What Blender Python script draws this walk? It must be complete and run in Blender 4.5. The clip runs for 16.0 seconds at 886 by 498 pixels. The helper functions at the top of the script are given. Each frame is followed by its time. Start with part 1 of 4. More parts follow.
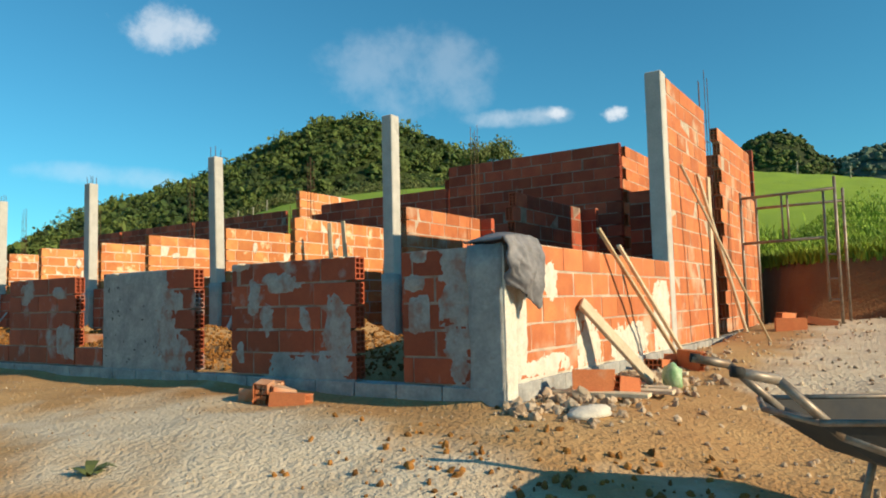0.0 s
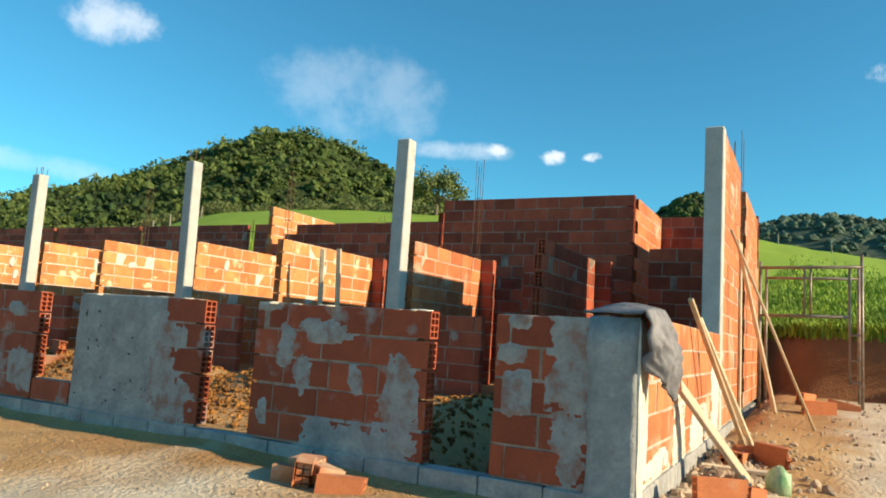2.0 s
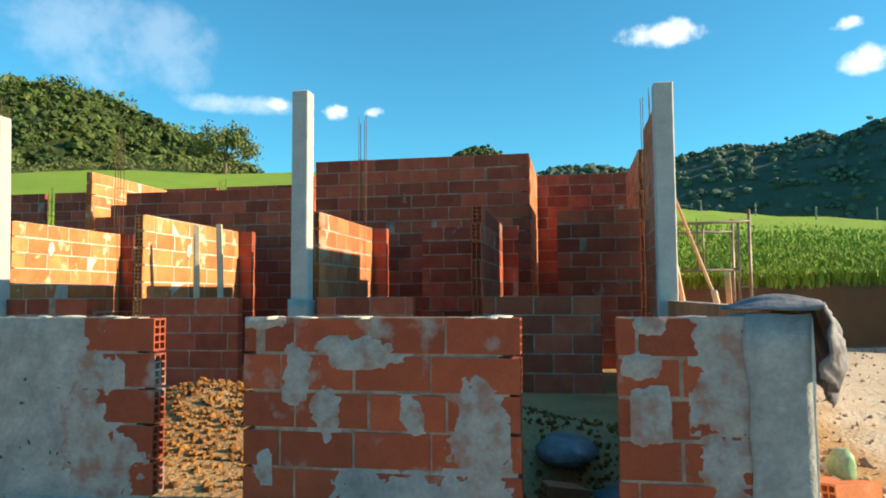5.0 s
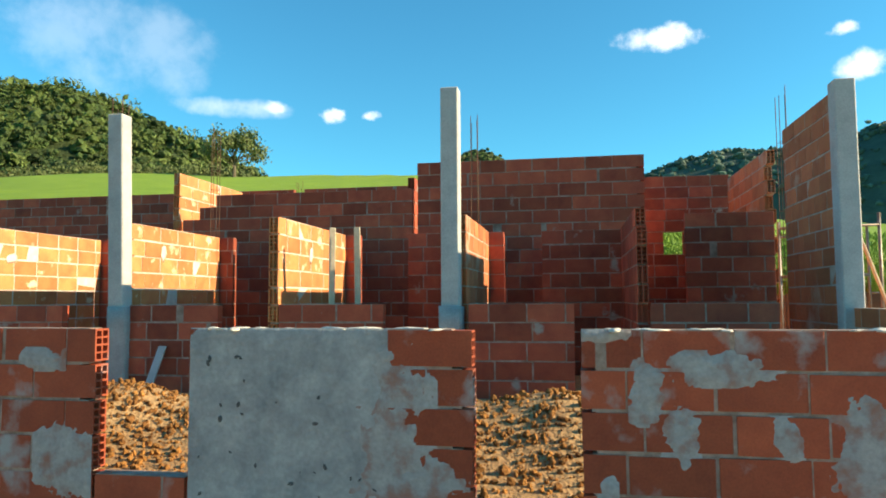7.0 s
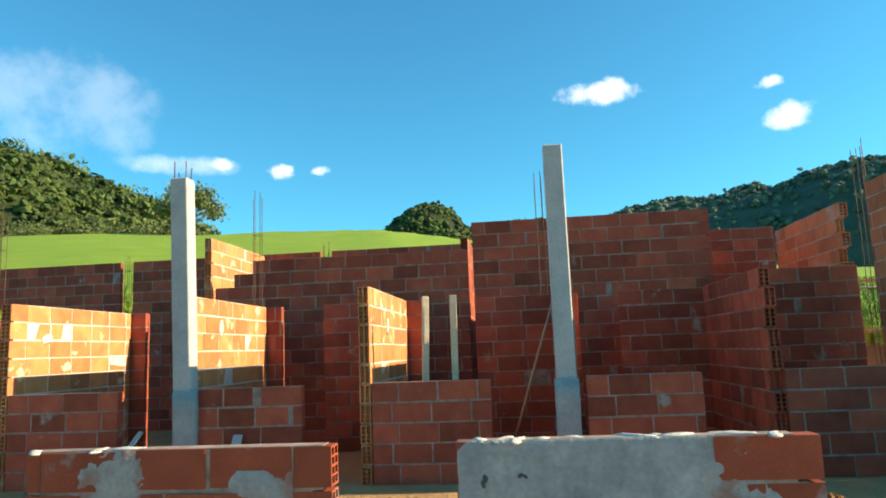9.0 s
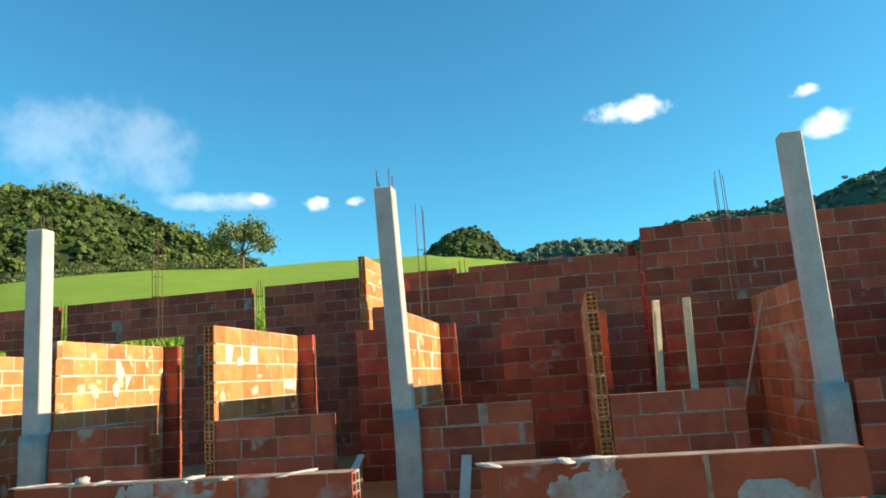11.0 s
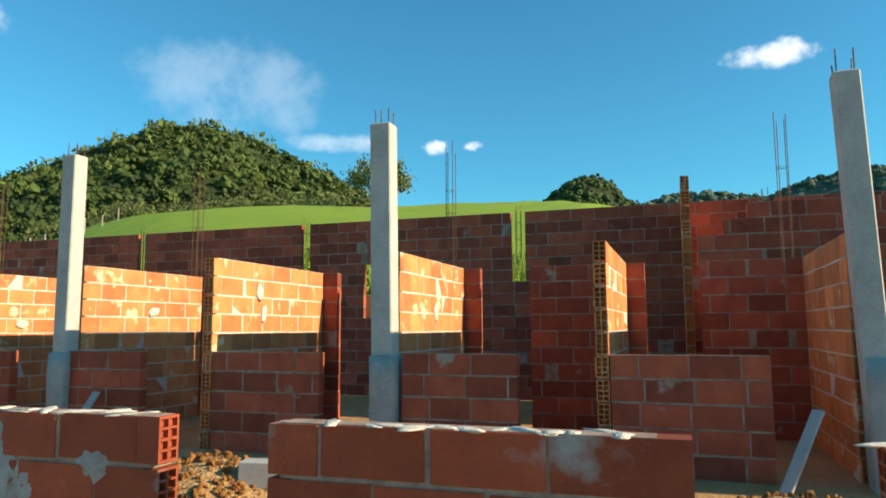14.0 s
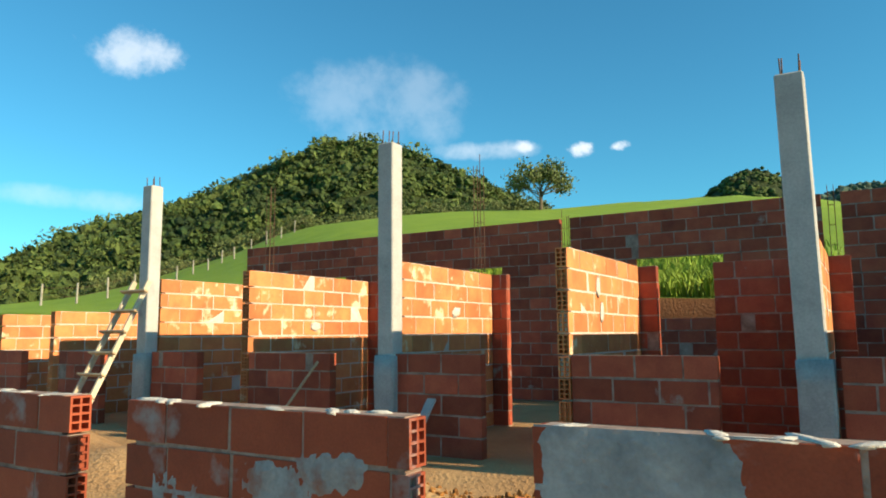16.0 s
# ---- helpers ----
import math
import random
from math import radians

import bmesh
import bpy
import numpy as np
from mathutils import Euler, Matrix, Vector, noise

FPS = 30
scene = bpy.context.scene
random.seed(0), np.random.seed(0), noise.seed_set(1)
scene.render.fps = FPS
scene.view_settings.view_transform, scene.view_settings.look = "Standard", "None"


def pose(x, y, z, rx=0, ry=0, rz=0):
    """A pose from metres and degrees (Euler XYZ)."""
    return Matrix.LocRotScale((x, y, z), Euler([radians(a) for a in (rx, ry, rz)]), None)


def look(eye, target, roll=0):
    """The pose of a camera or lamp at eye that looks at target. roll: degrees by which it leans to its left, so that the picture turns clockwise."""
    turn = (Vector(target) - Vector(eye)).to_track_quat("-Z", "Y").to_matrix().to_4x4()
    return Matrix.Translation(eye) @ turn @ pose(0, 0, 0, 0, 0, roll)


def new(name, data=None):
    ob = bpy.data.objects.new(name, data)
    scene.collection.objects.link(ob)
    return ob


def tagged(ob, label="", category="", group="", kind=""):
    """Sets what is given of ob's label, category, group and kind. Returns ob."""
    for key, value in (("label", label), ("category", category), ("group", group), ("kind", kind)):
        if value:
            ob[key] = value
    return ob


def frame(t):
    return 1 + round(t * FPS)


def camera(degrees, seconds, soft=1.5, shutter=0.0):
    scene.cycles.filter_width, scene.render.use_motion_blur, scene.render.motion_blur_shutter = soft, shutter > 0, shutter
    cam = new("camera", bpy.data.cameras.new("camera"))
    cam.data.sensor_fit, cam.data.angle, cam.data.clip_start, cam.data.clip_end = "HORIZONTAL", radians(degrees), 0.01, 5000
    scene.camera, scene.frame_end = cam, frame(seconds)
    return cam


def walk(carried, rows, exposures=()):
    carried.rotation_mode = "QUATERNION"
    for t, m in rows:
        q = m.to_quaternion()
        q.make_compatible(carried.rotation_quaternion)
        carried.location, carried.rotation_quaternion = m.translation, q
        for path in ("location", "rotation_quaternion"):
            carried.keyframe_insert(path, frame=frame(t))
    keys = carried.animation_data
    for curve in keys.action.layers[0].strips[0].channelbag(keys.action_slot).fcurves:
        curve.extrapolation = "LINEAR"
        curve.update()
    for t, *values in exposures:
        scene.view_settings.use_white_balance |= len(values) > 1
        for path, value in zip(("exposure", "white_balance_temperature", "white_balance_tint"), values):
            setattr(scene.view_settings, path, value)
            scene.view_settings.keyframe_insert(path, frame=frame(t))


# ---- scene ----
cam = camera(64.5, 16.0, soft=1.9)
PATH = [
    (0, (6.268, -4.164, 0.813), (5.164, -2.503, 0.969), -1.3),
    (0.5, (5.885, -4.062, 0.819), (4.777, -2.409, 1.016), -0.3),
    (1, (5.471, -4.028, 0.922), (4.271, -2.43, 1.008), 0.6),
    (1.5, (5.172, -4.021, 1.02), (4.056, -2.369, 1.182), 4.0),
    (2, (4.825, -3.948, 1.062), (3.893, -2.194, 1.299), 3.8),
    (2.5, (4.467, -3.798, 1.158), (3.666, -1.983, 1.406), 1.5),
    (3, (4.27, -3.651, 1.271), (3.73, -1.73, 1.412), 1.3),
    (3.5, (4.039, -3.525, 1.301), (3.543, -1.588, 1.354), -2.1),
    (3.7, (3.931, -3.457, 1.323), (3.428, -1.521, 1.386), -1.7),
    (5.8, (2.244, -3.449, 1.307), (1.945, -1.476, 1.448), -0.3),
    (6, (2.074, -3.491, 1.336), (1.764, -1.517, 1.416), -0.9),
    (6.5, (1.601, -3.427, 1.312), (1.108, -1.495, 1.471), -2.7),
    (7, (1.196, -3.41, 1.351), (0.836, -1.448, 1.491), -0.3),
    (7.5, (0.801, -3.412, 1.499), (0.649, -1.418, 1.478), -0.2),
    (8, (0.402, -3.295, 1.596), (0.107, -1.324, 1.759), -2.6),
    (10.3, (-1.75, -2.982, 1.562), (-1.858, -1.009, 1.872), -2.1),
    (10.5, (-1.958, -2.954, 1.545), (-2.134, -0.986, 1.858), -1.8),
    (11, (-2.395, -2.924, 1.554), (-2.709, -0.982, 1.916), -4.1),
    (11.5, (-2.878, -2.953, 1.508), (-3.13, -0.993, 1.815), -3.2),
    (12, (-3.414, -2.95, 1.567), (-3.951, -1.034, 1.772), -3.5),
    (12.5, (-3.862, -2.806, 1.544), (-4.59, -0.951, 1.716), -1.9),
    (13, (-4.35, -2.616, 1.527), (-5.107, -0.77, 1.671), -0.5),
    (13.5, (-4.865, -2.423, 1.512), (-5.469, -0.531, 1.743), 0.2),
    (13.7, (-5.074, -2.295, 1.507), (-5.588, -0.374, 1.725), 0.7),
    (14, (-5.406, -2.207, 1.526), (-6.046, -0.325, 1.749), -0.3),
    (14.5, (-5.971, -2.196, 1.489), (-6.807, -0.391, 1.7), -1.2),
    (15, (-6.593, -2.171, 1.453), (-7.633, -0.47, 1.603), 0.9),
    (15.5, (-7.215, -2.16, 1.482), (-8.32, -0.509, 1.715), 1.0),
    (16, (-7.757, -2.087, 1.486), (-8.774, -0.382, 1.727), -0.5),
]
walk(cam, [(t, look(eye, target, roll)) for t, eye, target, roll in PATH],
     [(0, 0.42), (1.5, 0.66), (3.5, 0.98), (6, 1.05), (8, 1.16), (10.5, 1.08), (12.5, 0.95), (16, 0.76)])

# ---- world, sun ----
SUN = Vector((1.0, 0.07, 0.42)).normalized()
world = bpy.data.worlds.new("sky")
scene.world = world
world.use_nodes = True
wt = world.node_tree
wt.nodes.clear()


def wn(kind, **kw):
    n = wt.nodes.new(kind)
    for k, v in kw.items():
        n.inputs[k].default_value = v
    return n


sky = wt.nodes.new("ShaderNodeTexSky")
sky.sky_type = "NISHITA"
sky.sun_disc = False
sky.sun_elevation = math.asin(SUN.z)
sky.sun_rotation = math.atan2(SUN.x, SUN.y)
sky.air_density, sky.dust_density, sky.ozone_density = 1.0, 0.3, 3.0
bg = wt.nodes.new("ShaderNodeBackground")
bg.inputs["Strength"].default_value = 0.102
wo = wt.nodes.new("ShaderNodeOutputWorld")
wcoord = wt.nodes.new("ShaderNodeTexCoord")


def cloud(az, el, wide, high, dense, seed, detail_scale):
    """One soft cloud in the sky: a noisy patch round a direction, wide by high in radians."""
    a, e = radians(az), radians(el)
    d = Vector((-math.sin(a) * math.cos(e), math.cos(a) * math.cos(e), math.sin(e)))
    r = Vector((math.cos(a), math.sin(a), 0))
    u = r.cross(d)

    def along(v, size):
        n = wt.nodes.new("ShaderNodeVectorMath")
        n.operation = "DOT_PRODUCT"
        wt.links.new(wcoord.outputs["Generated"], n.inputs[0])
        n.inputs[1].default_value = v / size
        m = wt.nodes.new("ShaderNodeMath")
        m.operation = "SUBTRACT"
        wt.links.new(n.outputs["Value"], m.inputs[0])
        m.inputs[1].default_value = d.dot(v) / size
        p = wt.nodes.new("ShaderNodeMath")
        p.operation = "POWER"
        p.inputs[1].default_value = 2
        ab = wt.nodes.new("ShaderNodeMath")
        ab.operation = "ABSOLUTE"
        wt.links.new(m.outputs[0], ab.inputs[0])
        wt.links.new(ab.outputs[0], p.inputs[0])
        return p

    su = wt.nodes.new("ShaderNodeMath")
    su.operation = "ADD"
    wt.links.new(along(r, wide).outputs[0], su.inputs[0])
    wt.links.new(along(u, high).outputs[0], su.inputs[1])
    ns = wt.nodes.new("ShaderNodeTexNoise")
    ns.noise_dimensions = "4D"
    ns.inputs["W"].default_value = seed
    ns.inputs["Scale"].default_value = detail_scale
    ns.inputs["Detail"].default_value = 6
    ns.inputs["Roughness"].default_value = 0.6
    wt.links.new(wcoord.outputs["Generated"], ns.inputs["Vector"])
    ad = wt.nodes.new("ShaderNodeMath")
    ad.operation = "MULTIPLY_ADD"
    wt.links.new(ns.outputs["Fac"], ad.inputs[0])
    ad.inputs[1].default_value = -4.4
    wt.links.new(su.outputs[0], ad.inputs[2])
    mr = wt.nodes.new("ShaderNodeMapRange")
    mr.inputs["From Min"].default_value = -1.0
    mr.inputs["From Max"].default_value = -2.6
    mr.inputs["To Min"].default_value = 0
    mr.inputs["To Max"].default_value = dense
    mr.interpolation_type = "SMOOTHSTEP"
    wt.links.new(ad.outputs[0], mr.inputs["Value"])
    return mr.outputs["Result"]


tint = wt.nodes.new("ShaderNodeMix")
tint.data_type, tint.blend_type = "RGBA", "MULTIPLY"
tint.inputs["Factor"].default_value = 1.0
tint.inputs["B"].default_value = (0.36, 0.97, 1.0, 1)
wt.links.new(sky.outputs["Color"], tint.inputs["A"])
sky_colour = tint.outputs["Result"]
CLOUDS = [
    (55.4, 21.0, 0.055, 0.03, 0.55, 1.3, 22), (36.0, 18.6, 0.13, 0.06, 0.2, 4.1, 14), (27.5, 14.8, 0.075, 0.014, 0.4, 2.2, 18),
    (24.0, 15.1, 0.016, 0.009, 0.7, 6.5, 45), (19.4, 14.6, 0.018, 0.011, 0.8, 3.4, 45), (16.1, 14.7, 0.014, 0.007, 0.75, 9.2, 45),
    (-6.9, 19.8, 0.06, 0.017, 0.9, 5.7, 26), (-21.2, 16.2, 0.035, 0.018, 0.85, 7.9, 28), (-20.0, 18.6, 0.018, 0.008, 0.7, 2.9, 40), (59.3, 10.0, 0.1, 0.016, 0.25, 8.3, 12),
]
for c in CLOUDS:
    mx = wt.nodes.new("ShaderNodeMix")
    mx.data_type = "RGBA"
    wt.links.new(cloud(*c), mx.inputs["Factor"])
    wt.links.new(sky_colour, mx.inputs["A"])
    mx.inputs["B"].default_value = (7.0, 7.2, 7.4, 1)
    sky_colour = mx.outputs["Result"]
wt.links.new(sky_colour, bg.inputs["Color"])
wt.links.new(bg.outputs[0], wo.inputs["Surface"])

sun = new("sun", bpy.data.lights.new("sun", "SUN"))
sun.data.energy, sun.data.angle, sun.data.color = 5.0, radians(0.5), (1.0, 0.80, 0.50)
sun.matrix_world = look(SUN * 50, (0, 0, 0))

# ---- materials ----


def material(name, colour, colour2=None, rough=0.85, scale=6.0, fine=60.0, bump=0.3, bump_dist=0.01, vary=0.0, island=False,
             stain=None, stain_scale=1.2, stain_at=0.6, stain_soft=0.05, metal=0.0, spec=0.3):
    """Two-scale noise between two colours, optional shift per object or island, optional stains with an outline, and bump."""
    m = bpy.data.materials.new(name)
    m.use_nodes = True
    nt = m.node_tree
    b = nt.nodes["Principled BSDF"]
    b.inputs["Roughness"].default_value = rough
    b.inputs["Metallic"].default_value = metal
    b.inputs["Specular IOR Level"].default_value = spec
    geo = nt.nodes.new("ShaderNodeNewGeometry")

    def noise_node(s, detail, rough_=0.6):
        n = nt.nodes.new("ShaderNodeTexNoise")
        n.inputs["Scale"].default_value = s
        n.inputs["Detail"].default_value = detail
        n.inputs["Roughness"].default_value = rough_
        nt.links.new(geo.outputs["Position"], n.inputs["Vector"])
        return n

    big, small = noise_node(scale, 5), noise_node(fine, 3)
    colour2 = colour2 or tuple(c * 0.65 for c in colour)
    mix = nt.nodes.new("ShaderNodeMix")
    mix.data_type = "RGBA"
    ramp = nt.nodes.new("ShaderNodeMapRange")
    ramp.inputs["From Min"].default_value, ramp.inputs["From Max"].default_value = 0.32, 0.68
    nt.links.new(big.outputs["Fac"], ramp.inputs["Value"])
    nt.links.new(ramp.outputs["Result"], mix.inputs["Factor"])
    mix.inputs["A"].default_value, mix.inputs["B"].default_value = (*colour, 1), (*colour2, 1)
    out = mix.outputs["Result"]
    grain = nt.nodes.new("ShaderNodeMapRange")
    grain.inputs["To Min"].default_value, grain.inputs["To Max"].default_value = 0.72, 1.28
    nt.links.new(small.outputs["Fac"], grain.inputs["Value"])
    value = grain.outputs["Result"]
    if vary:
        pick = geo.outputs["Random Per Island"] if island else nt.nodes.new("ShaderNodeObjectInfo").outputs["Random"]
        shift = nt.nodes.new("ShaderNodeMapRange")
        shift.inputs["To Min"].default_value, shift.inputs["To Max"].default_value = 1 - vary, 1 + vary
        nt.links.new(pick, shift.inputs["Value"])
        mul = nt.nodes.new("ShaderNodeMath")
        mul.operation = "MULTIPLY"
        nt.links.new(value, mul.inputs[0])
        nt.links.new(shift.outputs["Result"], mul.inputs[1])
        value = mul.outputs[0]
    hsv = nt.nodes.new("ShaderNodeHueSaturation")
    nt.links.new(out, hsv.inputs["Color"])
    nt.links.new(value, hsv.inputs["Value"])
    out = hsv.outputs["Color"]
    if stain:
        sn = noise_node(stain_scale, 6, 0.55)
        edge = nt.nodes.new("ShaderNodeMapRange")
        edge.inputs["From Min"].default_value, edge.inputs["From Max"].default_value = stain_at, stain_at + stain_soft
        nt.links.new(sn.outputs["Fac"], edge.inputs["Value"])
        sm = nt.nodes.new("ShaderNodeMix")
        sm.data_type = "RGBA"
        nt.links.new(edge.outputs["Result"], sm.inputs["Factor"])
        nt.links.new(out, sm.inputs["A"])
        sm.inputs["B"].default_value = (*stain, 1)
        out = sm.outputs["Result"]
    nt.links.new(out, b.inputs["Base Color"])
    if bump:
        bp = nt.nodes.new("ShaderNodeBump")
        bp.inputs["Strength"].default_value, bp.inputs["Distance"].default_value = bump, bump_dist
        add = nt.nodes.new("ShaderNodeMath")
        add.operation = "ADD"
        nt.links.new(big.outputs["Fac"], add.inputs[0])
        nt.links.new(small.outputs["Fac"], add.inputs[1])
        nt.links.new(add.outputs[0], bp.inputs["Height"])
        nt.links.new(bp.outputs["Normal"], b.inputs["Normal"])
    return m


CEMENT = (0.31, 0.305, 0.30)
# Same clay throughout: sun or shade on a wall is mixed into each tone.
M_BRICK = material("shaded_red_clay_brick", (0.38, 0.090, 0.044), (0.27, 0.054, 0.03), 0.8, 5, 90, 0.35, 0.004, 0.36, stain=(0.33, 0.27, 0.23), stain_scale=2.6, stain_at=0.67, stain_soft=0.06)
M_BRICK_SUNLIT = material("sunlit_clay_brick", (0.61, 0.25, 0.088), (0.50, 0.16, 0.06), 0.8, 4, 90, 0.35, 0.004, 0.24, stain=(0.68, 0.54, 0.36), stain_scale=4.2, stain_at=0.60, stain_soft=0.08)
M_BRICK_SIDE = material("dusty_sunlit_clay_brick", (0.53, 0.180, 0.070), (0.43, 0.128, 0.055), 0.8, 5, 90, 0.35, 0.004, 0.24, stain=(0.50, 0.36, 0.26), stain_scale=1.5, stain_at=0.56, stain_soft=0.12)
M_BRICK_FRONT = material("fired_clay_brick_smeared", (0.335, 0.073, 0.031), (0.25, 0.05, 0.023), 0.7, 5, 90, 0.35, 0.004, 0.2, stain=CEMENT, stain_scale=3.0, stain_at=0.575, stain_soft=0.13)
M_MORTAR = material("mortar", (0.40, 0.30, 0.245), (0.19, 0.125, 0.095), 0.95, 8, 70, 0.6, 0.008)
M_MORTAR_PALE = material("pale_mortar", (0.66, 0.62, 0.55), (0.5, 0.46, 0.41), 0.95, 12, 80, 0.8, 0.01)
M_MORTAR_MID = material("half_lit_mortar", (0.54, 0.46, 0.38), (0.36, 0.28, 0.22), 0.95, 10, 80, 0.7, 0.01)
M_CEMENT = material("cement_render", (0.40, 0.395, 0.385), (0.21, 0.215, 0.22), 0.9, 4.5, 38, 0.8, 0.01, stain=(0.25, 0.15, 0.10), stain_scale=5.0, stain_at=0.64, stain_soft=0.14)
M_SMEAR = material("cement_smear", (0.37, 0.35, 0.335), (0.24, 0.225, 0.22), 0.9, 7, 45, 0.8, 0.008, stain=(0.31, 0.115, 0.07), stain_scale=7.0, stain_at=0.50, stain_soft=0.22)
M_CONCRETE = material("cast_concrete", (0.46, 0.45, 0.43), (0.36, 0.35, 0.34), 0.85, 4, 60, 0.35, 0.004, 0.08, stain=(0.3, 0.29, 0.28), stain_scale=3, stain_at=0.63, stain_soft=0.1)
M_SLEEVE = material("rough_concrete", (0.38, 0.375, 0.36), (0.28, 0.275, 0.27), 0.9, 5, 50, 0.6, 0.008)
M_WOOD = material("weathered_board", (0.48, 0.37, 0.24), (0.34, 0.25, 0.16), 0.75, 3, 30, 0.3, 0.003, 0.2)
M_WOOD_PALE = material("pale_board", (0.62, 0.52, 0.38), (0.46, 0.37, 0.26), 0.75, 4, 30, 0.3, 0.003, 0.15)
M_STEEL = material("rusty_steel", (0.16, 0.085, 0.05), (0.09, 0.05, 0.035), 0.7, 20, 120, 0.2, 0.001, metal=0.4)
M_TUBE = material("painted_tube", (0.30, 0.27, 0.24), (0.2, 0.14, 0.1), 0.5, 12, 60, 0.1, 0.001, metal=0.5)
M_TARP = material("grey_tarpaulin", (0.235, 0.225, 0.245), (0.11, 0.108, 0.12), 0.6, 6, 30, 0.5, 0.01, stain=(0.3, 0.28, 0.26), stain_scale=5, stain_at=0.6, stain_soft=0.1)
M_TRAY = material("dark_tray_paint", (0.022, 0.027, 0.036), (0.05, 0.045, 0.04), 0.6, 6, 40, 0.2, 0.002)
M_RUBBER = material("tyre_rubber", (0.03, 0.03, 0.03), None, 0.85)
# Dark grey painted in as the shade inside small trowel pits.
M_PIT_SHADE = material("shaded_pit", (0.10, 0.10, 0.10), None, 0.95)
M_GREEN = material("green_plastic", (0.22, 0.42, 0.2), (0.4, 0.5, 0.35), 0.5, 10, 40, 0.3, 0.004)
M_DIRT_CLOD = material("ochre_soil", (0.36, 0.165, 0.04), (0.15, 0.065, 0.02), 0.95, 3, 40, 0.9, 0.02, 0.35, island=True)
M_STONE = material("rubble_stone", (0.44, 0.36, 0.27), (0.32, 0.22, 0.15), 0.9, 4, 40, 0.6, 0.01, 0.35, island=True)
M_LEAF = material("forest_leaf", (0.075, 0.105, 0.022), (0.018, 0.038, 0.010), 0.8, 0.05, 0.9, 0.8, 0.8, 0.5, island=True)
M_LEAF_MID = material("mid_green_leaf", (0.115, 0.15, 0.035), (0.055, 0.085, 0.02), 0.8, 0.08, 1.2, 0.3, 0.3, 0.45, island=True)
# Far leaf is lifted and blued, so distance haze sits in the colour.
M_LEAF_FAR = material("hazy_far_forest_leaf", (0.10, 0.145, 0.10), (0.06, 0.095, 0.07), 0.85, 0.1, 0.6, 0.8, 1.0, 0.3, island=True)
M_LEAF_LIGHT = material("sparse_tree_leaf", (0.14, 0.165, 0.055), (0.075, 0.095, 0.03), 0.8, 0.6, 3, 0.2, 0.1, 0.4, island=True)
M_BARK = material("bark", (0.17, 0.13, 0.09), None, 0.9, 5, 30)
M_GRASS = material("grass_blade", (0.25, 0.345, 0.03), (0.14, 0.22, 0.02), 0.7, 0.4, 5, 0, 0.01, 0.4, island=True)
M_FENCE = material("fence_wood", (0.4, 0.36, 0.3), None, 0.85, 5, 30)


def ground_material():
    """Trodden ochre earth with a pale cement-dusted path, and pasture where the land rises."""
    m = material("earth_and_pasture", (0.47, 0.295, 0.135), (0.36, 0.20, 0.085), 0.95, 1.1, 26, 0.9, 0.03)
    nt = m.node_tree
    b = nt.nodes["Principled BSDF"]
    soil = b.inputs["Base Color"].links[0].from_socket
    geo = nt.nodes.new("ShaderNodeNewGeometry")
    at = nt.nodes.new("ShaderNodeAttribute")
    at.attribute_name = "cover"
    sep = nt.nodes.new("ShaderNodeSeparateColor")
    nt.links.new(at.outputs["Color"], sep.inputs[0])

    def nz(s, d):
        n = nt.nodes.new("ShaderNodeTexNoise")
        n.inputs["Scale"].default_value, n.inputs["Detail"].default_value = s, d
        nt.links.new(geo.outputs["Position"], n.inputs["Vector"])
        return n.outputs["Fac"]

    def ragged(source, noise_out, soft):
        a = nt.nodes.new("ShaderNodeMath")
        a.operation = "ADD"
        nt.links.new(source, a.inputs[0])
        nt.links.new(noise_out, a.inputs[1])
        r = nt.nodes.new("ShaderNodeMapRange")
        r.inputs["From Min"].default_value, r.inputs["From Max"].default_value = 1.0 - soft, 1.0 + soft
        nt.links.new(a.outputs[0], r.inputs["Value"])
        return r.outputs["Result"]

    def blend(f, a, bcol):
        x = nt.nodes.new("ShaderNodeMix")
        x.data_type = "RGBA"
        nt.links.new(f, x.inputs["Factor"])
        nt.links.new(a, x.inputs["A"])
        nt.links.new(bcol, x.inputs["B"])
        return x.outputs["Result"]

    def two(c1, c2, s, d):
        x = nt.nodes.new("ShaderNodeMix")
        x.data_type = "RGBA"
        nt.links.new(nz(s, d), x.inputs["Factor"])
        x.inputs["A"].default_value, x.inputs["B"].default_value = (*c1, 1), (*c2, 1)
        return x.outputs["Result"]

    dust = two((0.66, 0.57, 0.45), (0.46, 0.37, 0.26), 9, 6)
    turf = two((0.13, 0.235, 0.018), (0.27, 0.37, 0.028), 0.35, 10)
    # Bank earth is darkened: the shadow on its face is in this brown.
    bank = two((0.15, 0.06, 0.028), (0.26, 0.125, 0.052), 2.2, 6)
    c = blend(ragged(sep.outputs["Red"], nz(1.6, 6), 0.18), soil, dust)
    c = blend(ragged(sep.outputs["Blue"], nz(3.0, 5), 0.15), c, bank)
    c = blend(ragged(sep.outputs["Green"], nz(2.5, 5), 0.12), c, turf)
    nt.links.new(c, b.inputs["Base Color"])
    return m


M_GROUND = ground_material()

# ---- building helpers ----


def mesh_object(name, bm, mat, parent=None, smooth=False):
    me = bpy.data.meshes.new(name)
    if smooth:
        for f in bm.faces:
            f.smooth = True
    bm.to_mesh(me)
    bm.free()
    me.materials.append(mat)
    ob = new(name, me)
    ob.parent = parent
    return ob


def part(name, bm, mat, parent, label="", smooth=False):
    ob = mesh_object(name, bm, mat, parent, smooth)
    return tagged(ob, label) if label else ob


